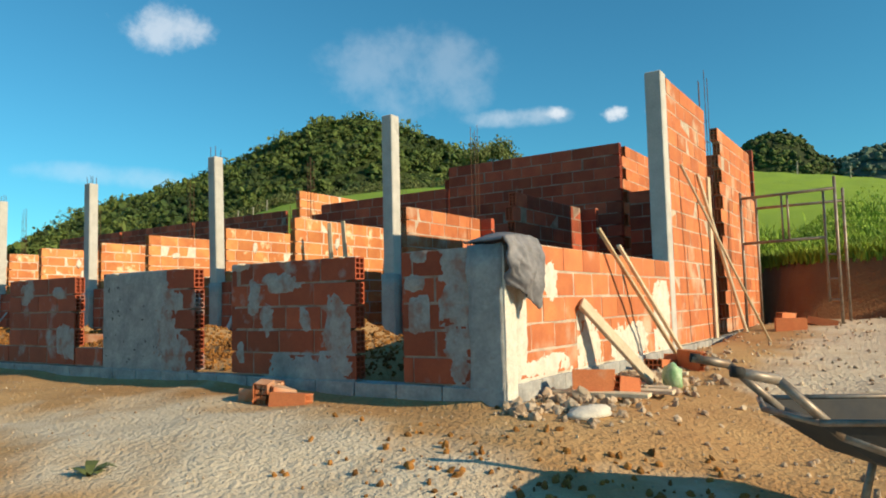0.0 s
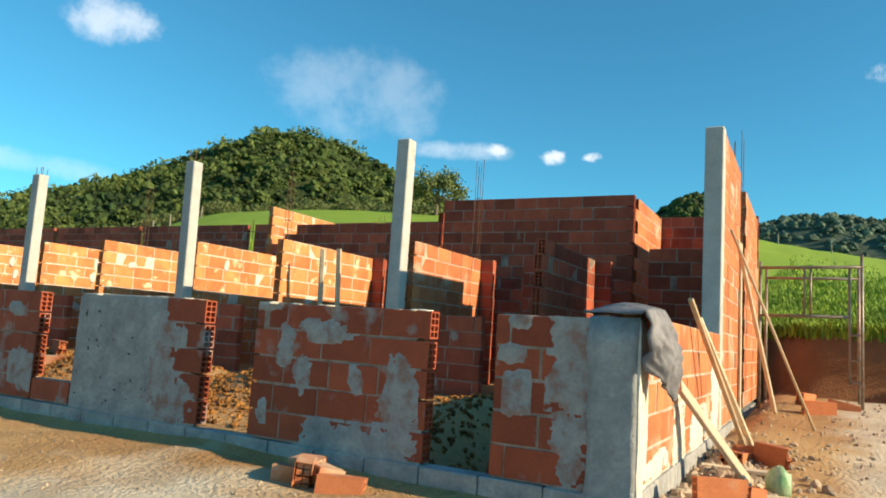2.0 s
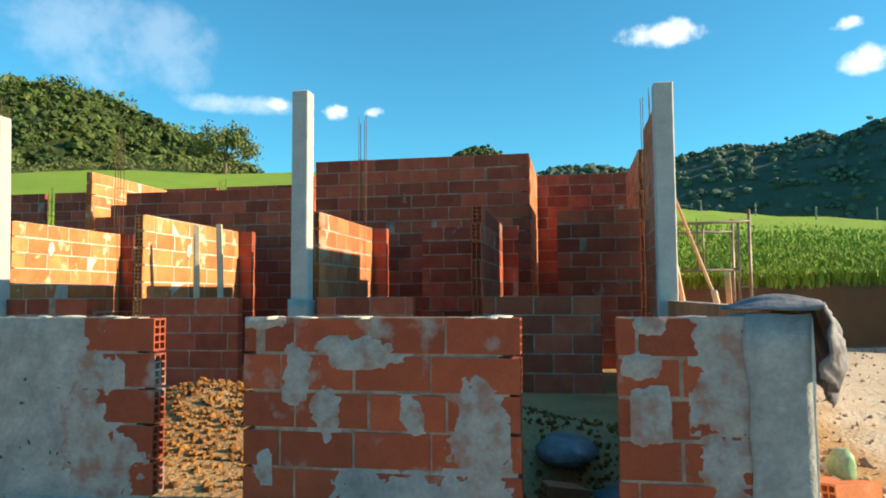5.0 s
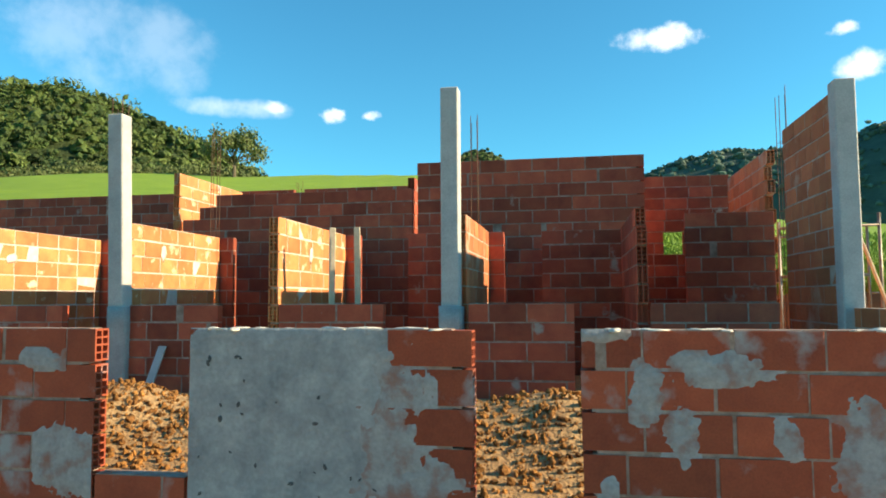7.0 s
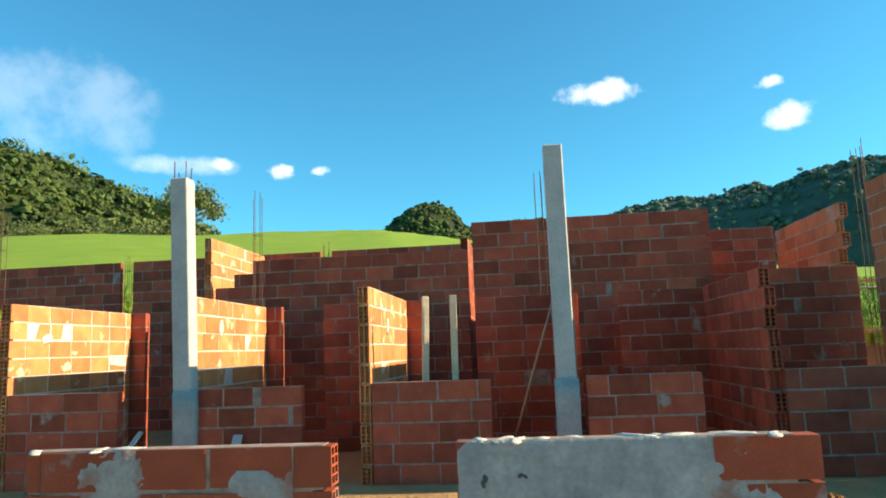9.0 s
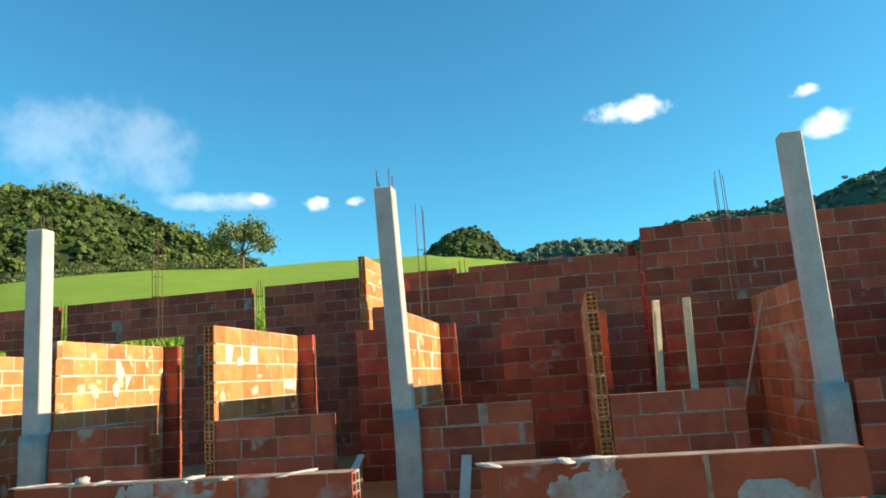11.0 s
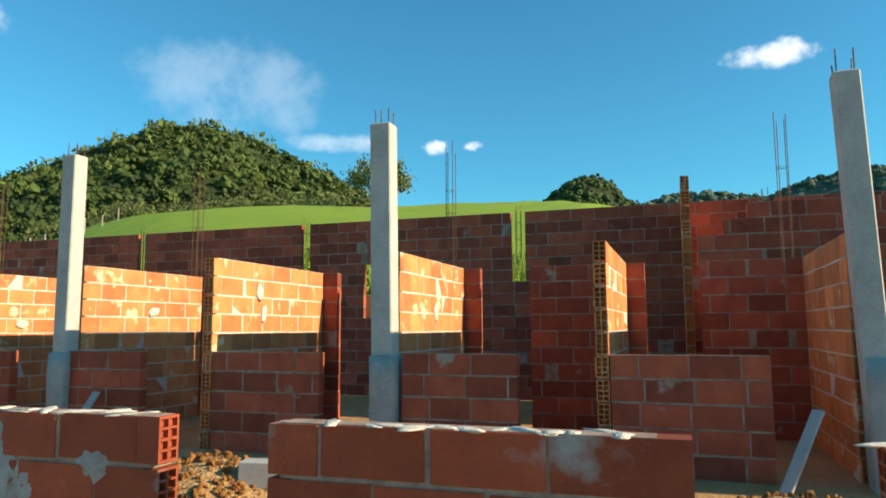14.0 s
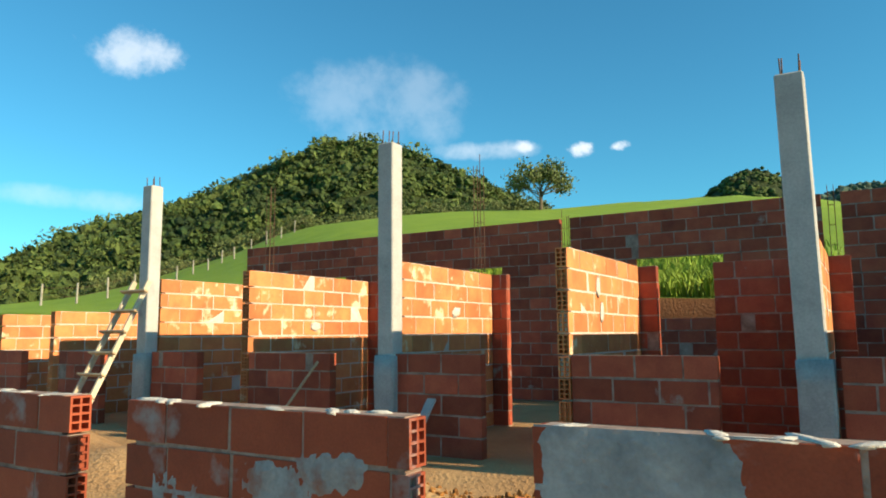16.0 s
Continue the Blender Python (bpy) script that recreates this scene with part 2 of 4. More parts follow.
def thing(name, label, category, at=(0, 0, 0), group="", kind="", turn=0):
    ob = new(name)
    ob.matrix_world = pose(*at, 0, 0, turn)
    return tagged(ob, label, category, group, kind)


def box(bm, x0, x1, y0, y1, z0, z1, m=None, bevel=0.0):
    made = bmesh.ops.create_cube(bm, size=1)["verts"]
    for v in made:
        v.co = Vector(((x0 + x1) / 2 + v.co.x * (x1 - x0), (y0 + y1) / 2 + v.co.y * (y1 - y0), (z0 + z1) / 2 + v.co.z * (z1 - z0)))
    if bevel:
        edges = list({e for v in made for e in v.link_edges})
        made = list({v for f in bmesh.ops.bevel(bm, geom=edges, offset=bevel, segments=1, affect="EDGES")["faces"] for v in f.verts})
    if m is not None:
        bmesh.ops.transform(bm, matrix=m, verts=made)
    return made


def rod(bm, a, b, r, sides=8, r2=None):
    a, b = Vector(a), Vector(b)
    d = b - a
    m = Matrix.Translation((a + b) / 2) @ d.to_track_quat("Z", "Y").to_matrix().to_4x4()
    bmesh.ops.create_cone(bm, cap_ends=True, segments=sides, radius1=r, radius2=r if r2 is None else r2, depth=d.length, matrix=m)


def beam(bm, a, b, w, t, up=(0, 0, 1)):
    """A sawn board from a to b, w wide and t thick."""
    a, b = Vector(a), Vector(b)
    d = (b - a).normalized()
    side = d.cross(Vector(up)).normalized()
    nrm = side.cross(d)
    m = Matrix((side, nrm, d)).transposed().to_4x4()
    m.translation = (a + b) / 2
    box(bm, -w / 2, w / 2, -t / 2, t / 2, -(b - a).length / 2, (b - a).length / 2, m, 0.004)


# ---- ground ----
def smooth(a, b, v):
    t = np.clip((v - a) / (b - a), 0, 1)
    return t * t * (3 - 2 * t)


AZ = [-180, -60, -30, -17.5, -8, 4.4, 12, 19, 29, 36, 46, 54, 63, 90, 180]
CREST = [1.0, 2.0, 4.5, 5.7, 7.0, 9.3, 10.4, 10.3, 9.9, 9.8, 8.5, 5.0, 2.4, 0.5, 1.0]
RIDGE = 105.0


def land(x, y):
    """Height of the ground: a yard that drops towards its outer corner, floors inside, a cut bank, pasture up to a crest."""
    x, y = np.asarray(x, float), np.asarray(y, float)
    r = np.hypot(x, y) + 1e-6
    az = np.degrees(np.arctan2(-x, y))
    rise = np.tan(np.radians(np.interp(az, AZ, CREST)))
    crest = 1.4 + rise * RIDGE
    yard = 0.10 - 0.40 * smooth(-0.3, -4.0, y) * smooth(0.5, 6.0, x) - 0.12 * smooth(-0.3, -3.0, y)
    yard = yard + 0.30 * smooth(0, 8, y) * smooth(3.8, 4.4, x) - 0.20 * smooth(4.3, 6.0, x) * smooth(4.0, 0.0, y) * smooth(-3.5, -1.0, y)
    inside = smooth(3.95, 3.85, x) * smooth(0.02, 0.1, y)
    yard = yard + inside * (0.14 + 0.42 * np.exp(-((y - 1.7) / 0.75) ** 2) * (0.8 + 0.2 * np.sin(2.1 * x) + 0.12 * np.sin(5.3 * x + y)) * smooth(3.6, 2.2, x))
    yard = yard + 0.05 * inside * smooth(2.8, 3.6, y)
    yard = yard - 0.32 * inside * smooth(2.3, 2.7, x) * smooth(0.1, 0.25, y) * smooth(1.9, 1.2, y)
    edge = 10.9 - 1.4 * smooth(3.0, 5.0, x) - 4.5 * smooth(8.0, 14.0, x)
    back = y - edge
    bank = smooth(0.0, 0.38, back)
    k = smooth(14, 30, x) * smooth(-30, -5, y)
    bank = np.maximum(bank, k)
    far = np.clip((r - 12) / (RIDGE - 12), 0, 1)
    hill = 1.5 + (crest - 1.5) * far - 0.12 * np.clip(r - RIDGE, 0, 400)
    hill = np.maximum(hill, -3.0)
    z = yard * (1 - bank) + hill * bank
    n = 0.03 * np.sin(1.7 * x + 0.6 * np.sin(2.3 * y)) * np.sin(1.9 * y + 1.1) + 0.014 * np.sin(5.3 * x + 1.3 * y) * np.sin(4.7 * y - x)
    return z + n * (1 - 0.7 * inside) + bank * 0.10 * np.sin(0.9 * x) * np.sin(0.7 * y + 0.4 * x)


def land_at(x, y):
    return float(land(x, y))


def axis(lo, hi, step, reach, grow=1.14):
    mid = list(np.arange(lo, hi + 1e-6, step))
    s, up, v = step, [], hi
    while v < reach:
        s *= grow
        v += s
        up.append(v)
    s, down, v = step, [], lo
    while v > -reach:
        s *= grow
        v -= s
        down.append(v)
    return np.array(down[::-1] + mid + up)


gx, gy = axis(-21, 11, 0.16, 1500), axis(-6, 13, 0.16, 1500)
GX, GY = np.meshgrid(gx, gy)
GZ = land(GX, GY)
me = bpy.data.meshes.new("ground")
nx, ny = len(gx), len(gy)
idx = np.arange(nx * ny).reshape(ny, nx)
faces = np.stack([idx[:-1, :-1], idx[:-1, 1:], idx[1:, 1:], idx[1:, :-1]], -1).reshape(-1, 4)
me.from_pydata(np.stack([GX, GY, GZ], -1).reshape(-1, 3).tolist(), [], faces.tolist())
cover = me.color_attributes.new("cover", "FLOAT_COLOR", "POINT")
EDGE = 10.9 - 1.4 * smooth(3.0, 5.0, GX) - 4.5 * smooth(8.0, 14.0, GX)
turf = np.maximum(smooth(0.28, 0.62, GY - EDGE), smooth(14, 22, GX) * smooth(-30, -5, GY))
turf = np.maximum(turf, smooth(-30, -60, GY))
turf = np.maximum(turf, smooth(-20.6, -22.0, GX) * smooth(4.0, 7.0, GY))
bank = smooth(-0.5, 0.1, GY - EDGE)
dust = np.clip(0.78 * np.exp(-((GY + 1.5 - 0.25 * np.sin(GX)) / 1.1) ** 2) * smooth(-2, 2.5, GX) + 0.75 * smooth(4.3, 5.6, GX) * smooth(-0.2, 3.0, GY), 0, 0.8)
col = np.stack([dust, turf, bank, np.ones_like(turf)], -1).reshape(-1).astype(np.float32)
cover.data.foreach_set("color", col)
me.polygons.foreach_set("use_smooth", [True] * len(me.polygons))
me.materials.append(M_GROUND)
tagged(new("ground", me), "trodden ochre earth yard rising to bright green pasture", "ground", kind="structure")

# ---- brick walls ----
def brick_mesh(hollow):
    """A clay block one unit long in x, 1 deep in y, 1 high in z, with eight cells in each end if hollow."""
    bm = bmesh.new()
    if not hollow:
        box(bm, -0.5, 0.5, -0.5, 0.5, -0.5, 0.5)
        bmesh.ops.bevel(bm, geom=bm.edges[:], offset=0.016, segments=1, affect="EDGES")
    else:
        ys = (-0.5, -0.40, -0.05, 0.05, 0.40, 0.5)
        zs = (-0.5, -0.44, -0.26, -0.21, -0.03, 0.03, 0.21, 0.26, 0.44, 0.5)
        for end in (-0.5, 0.5):
            grid = [[bm.verts.new((end, yy, zz)) for zz in zs] for yy in ys]
            for i in range(5):
                for j in range(9):
                    q = [grid[i][j], grid[i + 1][j], grid[i + 1][j + 1], grid[i][j + 1]]
                    if i % 2 and j % 2:
                        deep = [bm.verts.new((end * 0.55, v.co.y, v.co.z)) for v in q]
                        for k in range(4):
                            bm.faces.new((q[k], q[(k + 1) % 4], deep[(k + 1) % 4], deep[k]))
                        bm.faces.new(deep)
                    else:
                        bm.faces.new(q)
        c = {(a, b_, d): bm.verts.new((a * 0.5, b_ * 0.5, d * 0.5)) for a in (-1, 1) for b_ in (-1, 1) for d in (-1, 1)}
        for s in (-1, 1):
            bm.faces.new((c[-1, s, -1], c[1, s, -1], c[1, s, 1], c[-1, s, 1]))
            bm.faces.new((c[-1, -1, s], c[1, -1, s], c[1, 1, s], c[-1, 1, s]))
        bmesh.ops.recalc_face_normals(bm, faces=bm.faces[:])
    me = bpy.data.meshes.new("brick")
    bm.to_mesh(me)
    bm.free()
    return me


BRICKS = {}
for mat in (M_BRICK, M_BRICK_SUNLIT, M_BRICK_SIDE, M_BRICK_FRONT):
    for hollow in (False, True):
        b = brick_mesh(hollow)
        b.materials.append(mat)
        BRICKS[mat.name, hollow] = b

rng = random.Random(7)
PENDING = []


def wall(name, along, face, a0, a1, z0, courses, h=0.2, th=0.11, holes=(), label="", mat=None, ends="", step=None, pitch=0.40, phase=0.0):
    """A wall of clay blocks laid along x or y from a0 to a1; face is its lower coordinate across. holes: (from, to, low, high).
    step: how much shorter the start of a course is, by its number. ends: '-' or '+' for open hollow block ends."""
    mat = mat or M_BRICK
    bm = bmesh.new()
    root_bricks = []
    for c in range(courses):
        lo, hi = z0 + c * h, z0 + (c + 1) * h
        s0 = a0 + (step(c) if step else 0)
        spans = [(s0, a1)]
        for f, t, zl, zh in holes:
            if (lo + hi) / 2 > zl and (lo + hi) / 2 < zh:
                spans = [p for a, b in spans for p in ((a, min(b, f)), (max(a, t), b)) if p[1] - p[0] > 0.02]
        for a, b in spans:
            at = a0 + phase - (pitch / 2 if c % 2 else 0) - pitch
            cuts = []
            while at < b:
                p, q = max(at, a), min(at + pitch, b)
                if q - p > 0.07:
                    cuts.append([p, q])
                elif q > p and cuts:
                    cuts[-1][1] = q
                elif q > p:
                    at += q - at
                    cuts.append([p, p + pitch * 0.7])
                    at = p + pitch * 0.7
                    continue
                at += pitch
            for i, (p, q) in enumerate(cuts):
                q = min(q, b)
                hollow = (i == 0 and "-" in ends) or (i == len(cuts) - 1 and "+" in ends)
                root_bricks.append((p, q, lo, hi, hollow))
            # the mortar core stops behind the cells of open block ends
            c0 = a + (0.24 * (cuts[0][1] - cuts[0][0]) if "-" in ends and cuts else 0.012)
            c1 = b - (0.24 * (b - cuts[-1][0]) if "+" in ends and cuts else 0.012)
            core = (c0, c1, face + 0.004, face + th - 0.004, lo, hi - 0.001)
            if along == "x":
                box(bm, *core)
            else:
                box(bm, core[2], core[3], core[0], core[1], core[4], core[5])
    # joint tone includes sun and shade: pale with sunlit bricks, darkest with shaded ones
    ob = mesh_object(name, bm, M_MORTAR_PALE if mat is M_BRICK_SUNLIT else M_MORTAR_MID if mat is M_BRICK_SIDE else M_MORTAR)
    tagged(ob, label or "bare wall of orange hollow clay blocks with pale mortar", "wall", kind="structure")
    for p, q, lo, hi, hollow in root_bricks:
        gap = 0.005 + rng.uniform(0, 0.006)
        size = Vector((q - p - 2 * gap + (0.012 if hollow else 0), th + rng.uniform(-0.003, 0.003), hi - lo - 0.015 - rng.uniform(0, 0.005)))
        mid, off = (p + q) / 2, face + th / 2 + rng.uniform(-0.003, 0.003)
        zc = (lo + hi) / 2 + 0.004 + rng.uniform(-0.003, 0.003)
        turn = rng.uniform(-0.5, 0.5)
        tilt = rng.uniform(-0.4, 0.4)
        m = pose(mid, off, zc, 0, tilt, turn) if along == "x" else pose(off, mid, zc, tilt, 0, 90 + turn)
        PENDING.append((ob, BRICKS[mat.name, hollow], m @ Matrix.Diagonal((*size, 1))))
    return ob


def lay_bricks():
    for owner, data, m in PENDING:
        b = new("brick", data)
        b.parent = owner
        b.matrix_basis = m


T = 0.11
FRONT = [(3.125, 3.96), (1.23, 2.675), (-0.785, 0.714), (-2.785, -1.335), (-4.907, -3.313), (-6.814, -5.396), (-8.68, -7.285), (-10.70, -9.145),
         (-12.7, -11.15), (-14.7, -13.15), (-16.7, -15.15), (-18.7, -17.15)]
for i, (a, b) in enumerate(FRONT):
    wall(f"wall_front_{i + 1}", "x", 0.0, a, b, 0.24, 5, 0.192, T, label="low front wall of clay blocks smeared with cement", mat=M_BRICK_FRONT,
         ends="" if i == 0 else "-+", phase=rng.uniform(0, 0.3))
# one sill course in the passages that are not cut down to the base
for i in range(2, len(FRONT) - 1):
    wall(f"wall_sill_{i - 1}", "x", 0.002, FRONT[i + 1][1] + 0.005, FRONT[i][0] - 0.005, 0.24, 1, 0.192, T - 0.004, mat=M_BRICK_FRONT, label="single course of clay blocks in a wall passage")

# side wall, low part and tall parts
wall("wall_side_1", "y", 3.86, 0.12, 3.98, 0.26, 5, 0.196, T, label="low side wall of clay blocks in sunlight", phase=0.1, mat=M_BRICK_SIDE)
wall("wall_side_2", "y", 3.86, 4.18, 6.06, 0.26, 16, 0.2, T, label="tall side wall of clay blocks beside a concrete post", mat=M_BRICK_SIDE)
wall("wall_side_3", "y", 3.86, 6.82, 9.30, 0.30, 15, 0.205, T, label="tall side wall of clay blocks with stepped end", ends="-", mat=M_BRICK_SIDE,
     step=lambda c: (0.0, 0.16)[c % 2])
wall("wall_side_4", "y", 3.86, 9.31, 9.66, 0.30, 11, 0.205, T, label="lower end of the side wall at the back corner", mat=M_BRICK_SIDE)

# low walls along the post row
ROW2 = [(-20.1, -19.0), (-18.0, -17.0), (-15.9, -15.0), (-14.11, -12.85), (-12.0, -10.97), (-10.06, -8.8), (-7.94, -6.82), (-6.02, -4.75), (-3.88, -2.76), (-2.04, -0.82), (0.1, 1.22), (1.965, 3.21)]
for i, (a, b) in enumerate(ROW2):
    wall(f"wall_middle_{i + 1}", "x", 4.0, a, b, 0.28, 5, 0.202, T, label="low dividing wall of clay blocks in the post row", phase=rng.uniform(0, 0.3))

# partitions that run back from the post row
PARTS = [(1.905, 3), (0.0, 1), (-2.1, 3), (-4.08, 1), (-6.08, 3), (-8.1, 1), (-10.12, 3), (-12.1, 1), (-14.17, 3), (-16.1, 1), (-18.2, 3), (-20.1, 1)]
for i, (x, k) in enumerate(PARTS):
    top = 10
    # brick tone carries the light: brighter on sunlit partitions, deep red on the shaded one
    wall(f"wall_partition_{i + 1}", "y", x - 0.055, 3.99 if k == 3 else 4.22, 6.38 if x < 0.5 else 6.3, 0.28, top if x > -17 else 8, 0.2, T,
         label="partition wall of clay blocks lit along its upper half", mat=M_BRICK_SUNLIT if x < -1 else M_BRICK_SIDE if x < 1 else M_BRICK, phase=rng.uniform(0, 0.3), ends="-",
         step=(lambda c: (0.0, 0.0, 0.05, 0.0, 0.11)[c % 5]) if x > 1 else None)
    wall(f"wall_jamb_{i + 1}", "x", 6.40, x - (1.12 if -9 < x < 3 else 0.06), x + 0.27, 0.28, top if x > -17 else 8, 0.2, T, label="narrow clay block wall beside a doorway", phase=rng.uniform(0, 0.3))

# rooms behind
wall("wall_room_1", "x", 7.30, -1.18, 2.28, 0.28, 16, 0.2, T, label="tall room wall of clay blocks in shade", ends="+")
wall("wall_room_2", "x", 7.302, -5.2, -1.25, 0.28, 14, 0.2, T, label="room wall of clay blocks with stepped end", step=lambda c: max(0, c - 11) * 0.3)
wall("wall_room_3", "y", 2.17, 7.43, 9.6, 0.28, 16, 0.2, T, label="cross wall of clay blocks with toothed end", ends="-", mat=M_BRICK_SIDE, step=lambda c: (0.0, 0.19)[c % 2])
wall("wall_room_4", "y", -5.38, 7.31, 9.6, 0.28, 16, 0.2, T, label="cross wall of clay blocks catching the sun", ends="-", mat=M_BRICK_SUNLIT)
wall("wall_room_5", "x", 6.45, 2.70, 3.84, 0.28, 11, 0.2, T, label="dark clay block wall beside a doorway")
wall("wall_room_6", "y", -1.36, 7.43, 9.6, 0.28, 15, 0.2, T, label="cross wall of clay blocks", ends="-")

# back wall with slots for columns and window openings
SLOTS = [(-16.25, -16.07), (-12.33, -12.15), (-8.19, -7.95), (-4.2, -4.0), (0.0, 0.2)]
WINDOWS = [(-11.0, -9.62, 1.75, 2.72), (-14.25, -13.5, 1.6, 2.74), (-18.2, -17.2, 1.6, 2.74), (2.83, 3.15, 2.1, 2.56)]
wall("wall_back", "x", 9.67, -20.15, 3.97, 0.30, 16, 0.2015, T, holes=[(a, b, 2.3, 9) for a, b in SLOTS] + WINDOWS, label="long back wall of clay blocks with column slots and window openings")

# ---- concrete base under the walls ----
def block_row(name, along, at, a0, a1, z0, z1, deep):
    ob = thing(name, "grey concrete block base under the brick wall", "foundation", kind="structure")
    a = a0
    while a < a1 - 0.05:
        b = min(a + 0.405, a1)
        bm = bmesh.new()
        args = (a + 0.004, b - 0.004, at, at + deep, z0, z1 + rng.uniform(-0.006, 0.0))
        if along == "x":
            box(bm, *args, None, 0.006)
        else:
            box(bm, args[2], args[3], args[0], args[1], args[4], args[5], None, 0.006)
        part("block", bm, M_CEMENT, ob)
        a = b
    return ob


block_row("foundation_front", "x", -0.02, -18.8, 3.985, -0.25, 0.236, 0.15)
block_row("foundation_side", "y", 3.84, 0.135, 9.0, -0.2, 0.256, 0.15)
block_row("foundation_middle", "x", 3.97, -18.2, 3.8, 0.0, 0.272, 0.17)


# ---- cement coats and smears on the front wall ----
def ragged_patch(owner, lo, hi, cx, cz, w, h, seed, power=4.0, rough=0.12, y=-0.004, mat=None, name="cement_patch"):
    """A coat of cement trowelled over the bricks: thickest in the middle, sinking unevenly into the wall's face at its rim."""
    bm = bmesh.new()
    nx_, nz_ = max(8, int(w * 1.35 / 0.014)), max(8, int(h * 1.35 / 0.014))
    grid_ = []
    for i in range(nx_ + 1):
        row_ = []
        for k_ in range(nz_ + 1):
            a, b = (i / nx_ * 2 - 1) * 1.35, (k_ / nz_ * 2 - 1) * 1.35
            px, pz = max(lo + 0.004, min(hi - 0.004, cx + a * w / 2)), min(cz + b * h / 2, 1.203)
            reach = (abs(a) ** power + abs(b) ** power) ** (1 / power)
            q = Vector((px * 5 + seed, pz * 5, seed * 0.37))
            rag = noise.noise(q) + 0.7 * noise.noise(q * 2.3) + 0.55 * noise.noise(q * 5.1) + 0.35 * noise.noise(q * 11)
            thick = (1 - reach + rough * 0.9 * rag) / (0.10 + rough * 0.9)
            lift = max(-1.6, min(1.0, thick * 1.4))
            row_.append(bm.verts.new((px, y + 0.003 - 0.0065 * lift - 0.0012 * noise.noise(q * 6), pz)))
        grid_.append(row_)
    for i in range(nx_):
        for k_ in range(nz_):
            if grid_[i][k_ + 1].co.z - grid_[i][k_].co.z > 1e-5 and grid_[i + 1][k_].co.x - grid_[i][k_].co.x > 1e-5:
                bm.faces.new((grid_[i][k_], grid_[i + 1][k_], grid_[i + 1][k_ + 1], grid_[i][k_ + 1]))
    bmesh.ops.delete(bm, geom=[v for v in bm.verts if not v.link_faces], context="VERTS")
    return part(name, bm, mat or M_CEMENT, owner, smooth=True)


def wall_object(n):
    return bpy.data.objects[f"wall_front_{n}"]


PATCHES = [
    (3, -0.26, 0.69, 1.08, 1.05, 11, 14.0, 0.035), (3, 0.27, 0.60, 0.40, 0.86, 12, 3.0, 0.30), (3, 0.40, 0.38, 0.44, 0.32, 13, 3.0, 0.35),
    (2, 1.53, 0.91, 0.13, 0.24, 21, 2.5, 0.7), (2, 1.86, 1.02, 0.42, 0.13, 23, 2.5, 0.7), (2, 1.67, 0.69, 0.14, 0.24, 22, 2.5, 0.7), (2, 2.13, 0.67, 0.11, 0.22, 24, 2.5, 0.7),
    (2, 2.46, 0.70, 0.24, 0.34, 25, 2.5, 0.6), (2, 2.50, 0.40, 0.20, 0.24, 27, 2.5, 0.6), (2, 1.34, 0.44, 0.08, 0.15, 28, 2.5, 0.7), (2, 1.33, 1.17, 0.2, 0.05, 29, 2.5, 0.6),
    (2, 2.15, 0.30, 0.75, 0.24, 26, 4.0, 0.45),
    (1, 3.28, 0.72, 0.14, 0.24, 31, 2.5, 0.4), (1, 3.24, 0.97, 0.14, 0.1, 32, 2.5, 0.4), (1, 3.60, 0.95, 0.22, 0.44, 33, 4.0, 0.25), (1, 3.62, 0.42, 0.2, 0.4, 34, 3.0, 0.3), (1, 3.28, 1.16, 0.16, 0.09, 35, 2.5, 0.3),
    (4, -2.38, 1.08, 0.26, 0.26, 41, 2.5, 0.35), (4, -1.66, 1.03, 0.22, 0.1, 42, 2.5, 0.4), (4, -1.5, 0.5, 0.3, 0.3, 44, 3.0, 0.35),
    (5, -4.18, 0.86, 0.46, 0.74, 51, 3.0, 0.25), (5, -3.55, 0.8, 0.2, 0.12, 52, 2.5, 0.4),
    (6, -5.95, 0.82, 0.16, 0.10, 61, 2.5, 0.4), (6, -6.62, 0.72, 0.14, 0.3, 63, 2.5, 0.4),
    (7, -8.36, 0.86, 0.62, 0.72, 71, 6.0, 0.12), (7, -8.02, 0.62, 0.3, 0.5, 72, 3.0, 0.35), (7, -7.6, 1.0, 0.12, 0.1, 73, 2.5, 0.4), (7, -7.5, 0.66, 0.2, 0.3, 74, 2.5, 0.4),
    (8, -9.5, 0.98, 0.26, 0.14, 81, 2.5, 0.4), (8, -9.75, 0.8, 0.3, 0.3, 82, 2.5, 0.35), (8, -10.3, 0.7, 0.3, 0.3, 84, 2.5, 0.35),
]
for k, (n, cx, cz, w, h, seed, power, rough) in enumerate(PATCHES):
    small = w < 0.6
    ragged_patch(wall_object(n), *FRONT[n - 1], cx, cz, w, h, seed, power, max(rough, 0.75) if small else rough, -0.003 - 0.0007 * (k % 5), M_SMEAR if small else M_CEMENT)

# pale cement thrown on the sunny side wall
for k, (cy, cz, w, h, seed) in enumerate(((0.78, 0.93, 0.18, 0.36, 91), (0.60, 0.34, 0.80, 0.13, 92), (1.52, 0.44, 0.42, 0.44, 93), (2.55, 0.40, 0.8, 0.30, 94), (3.6, 0.58, 0.45, 0.65, 95), (0.24, 0.6, 0.16, 0.8, 96))):
    ob = ragged_patch(bpy.data.objects["wall_side_1"], 0.12, 3.97, cy, cz, w, h, seed, 2.6, 0.7, -0.003 - 0.0006 * k, M_MORTAR_PALE)
    ob.matrix_basis = pose(3.972, 0, 0, 0, 0, 90)

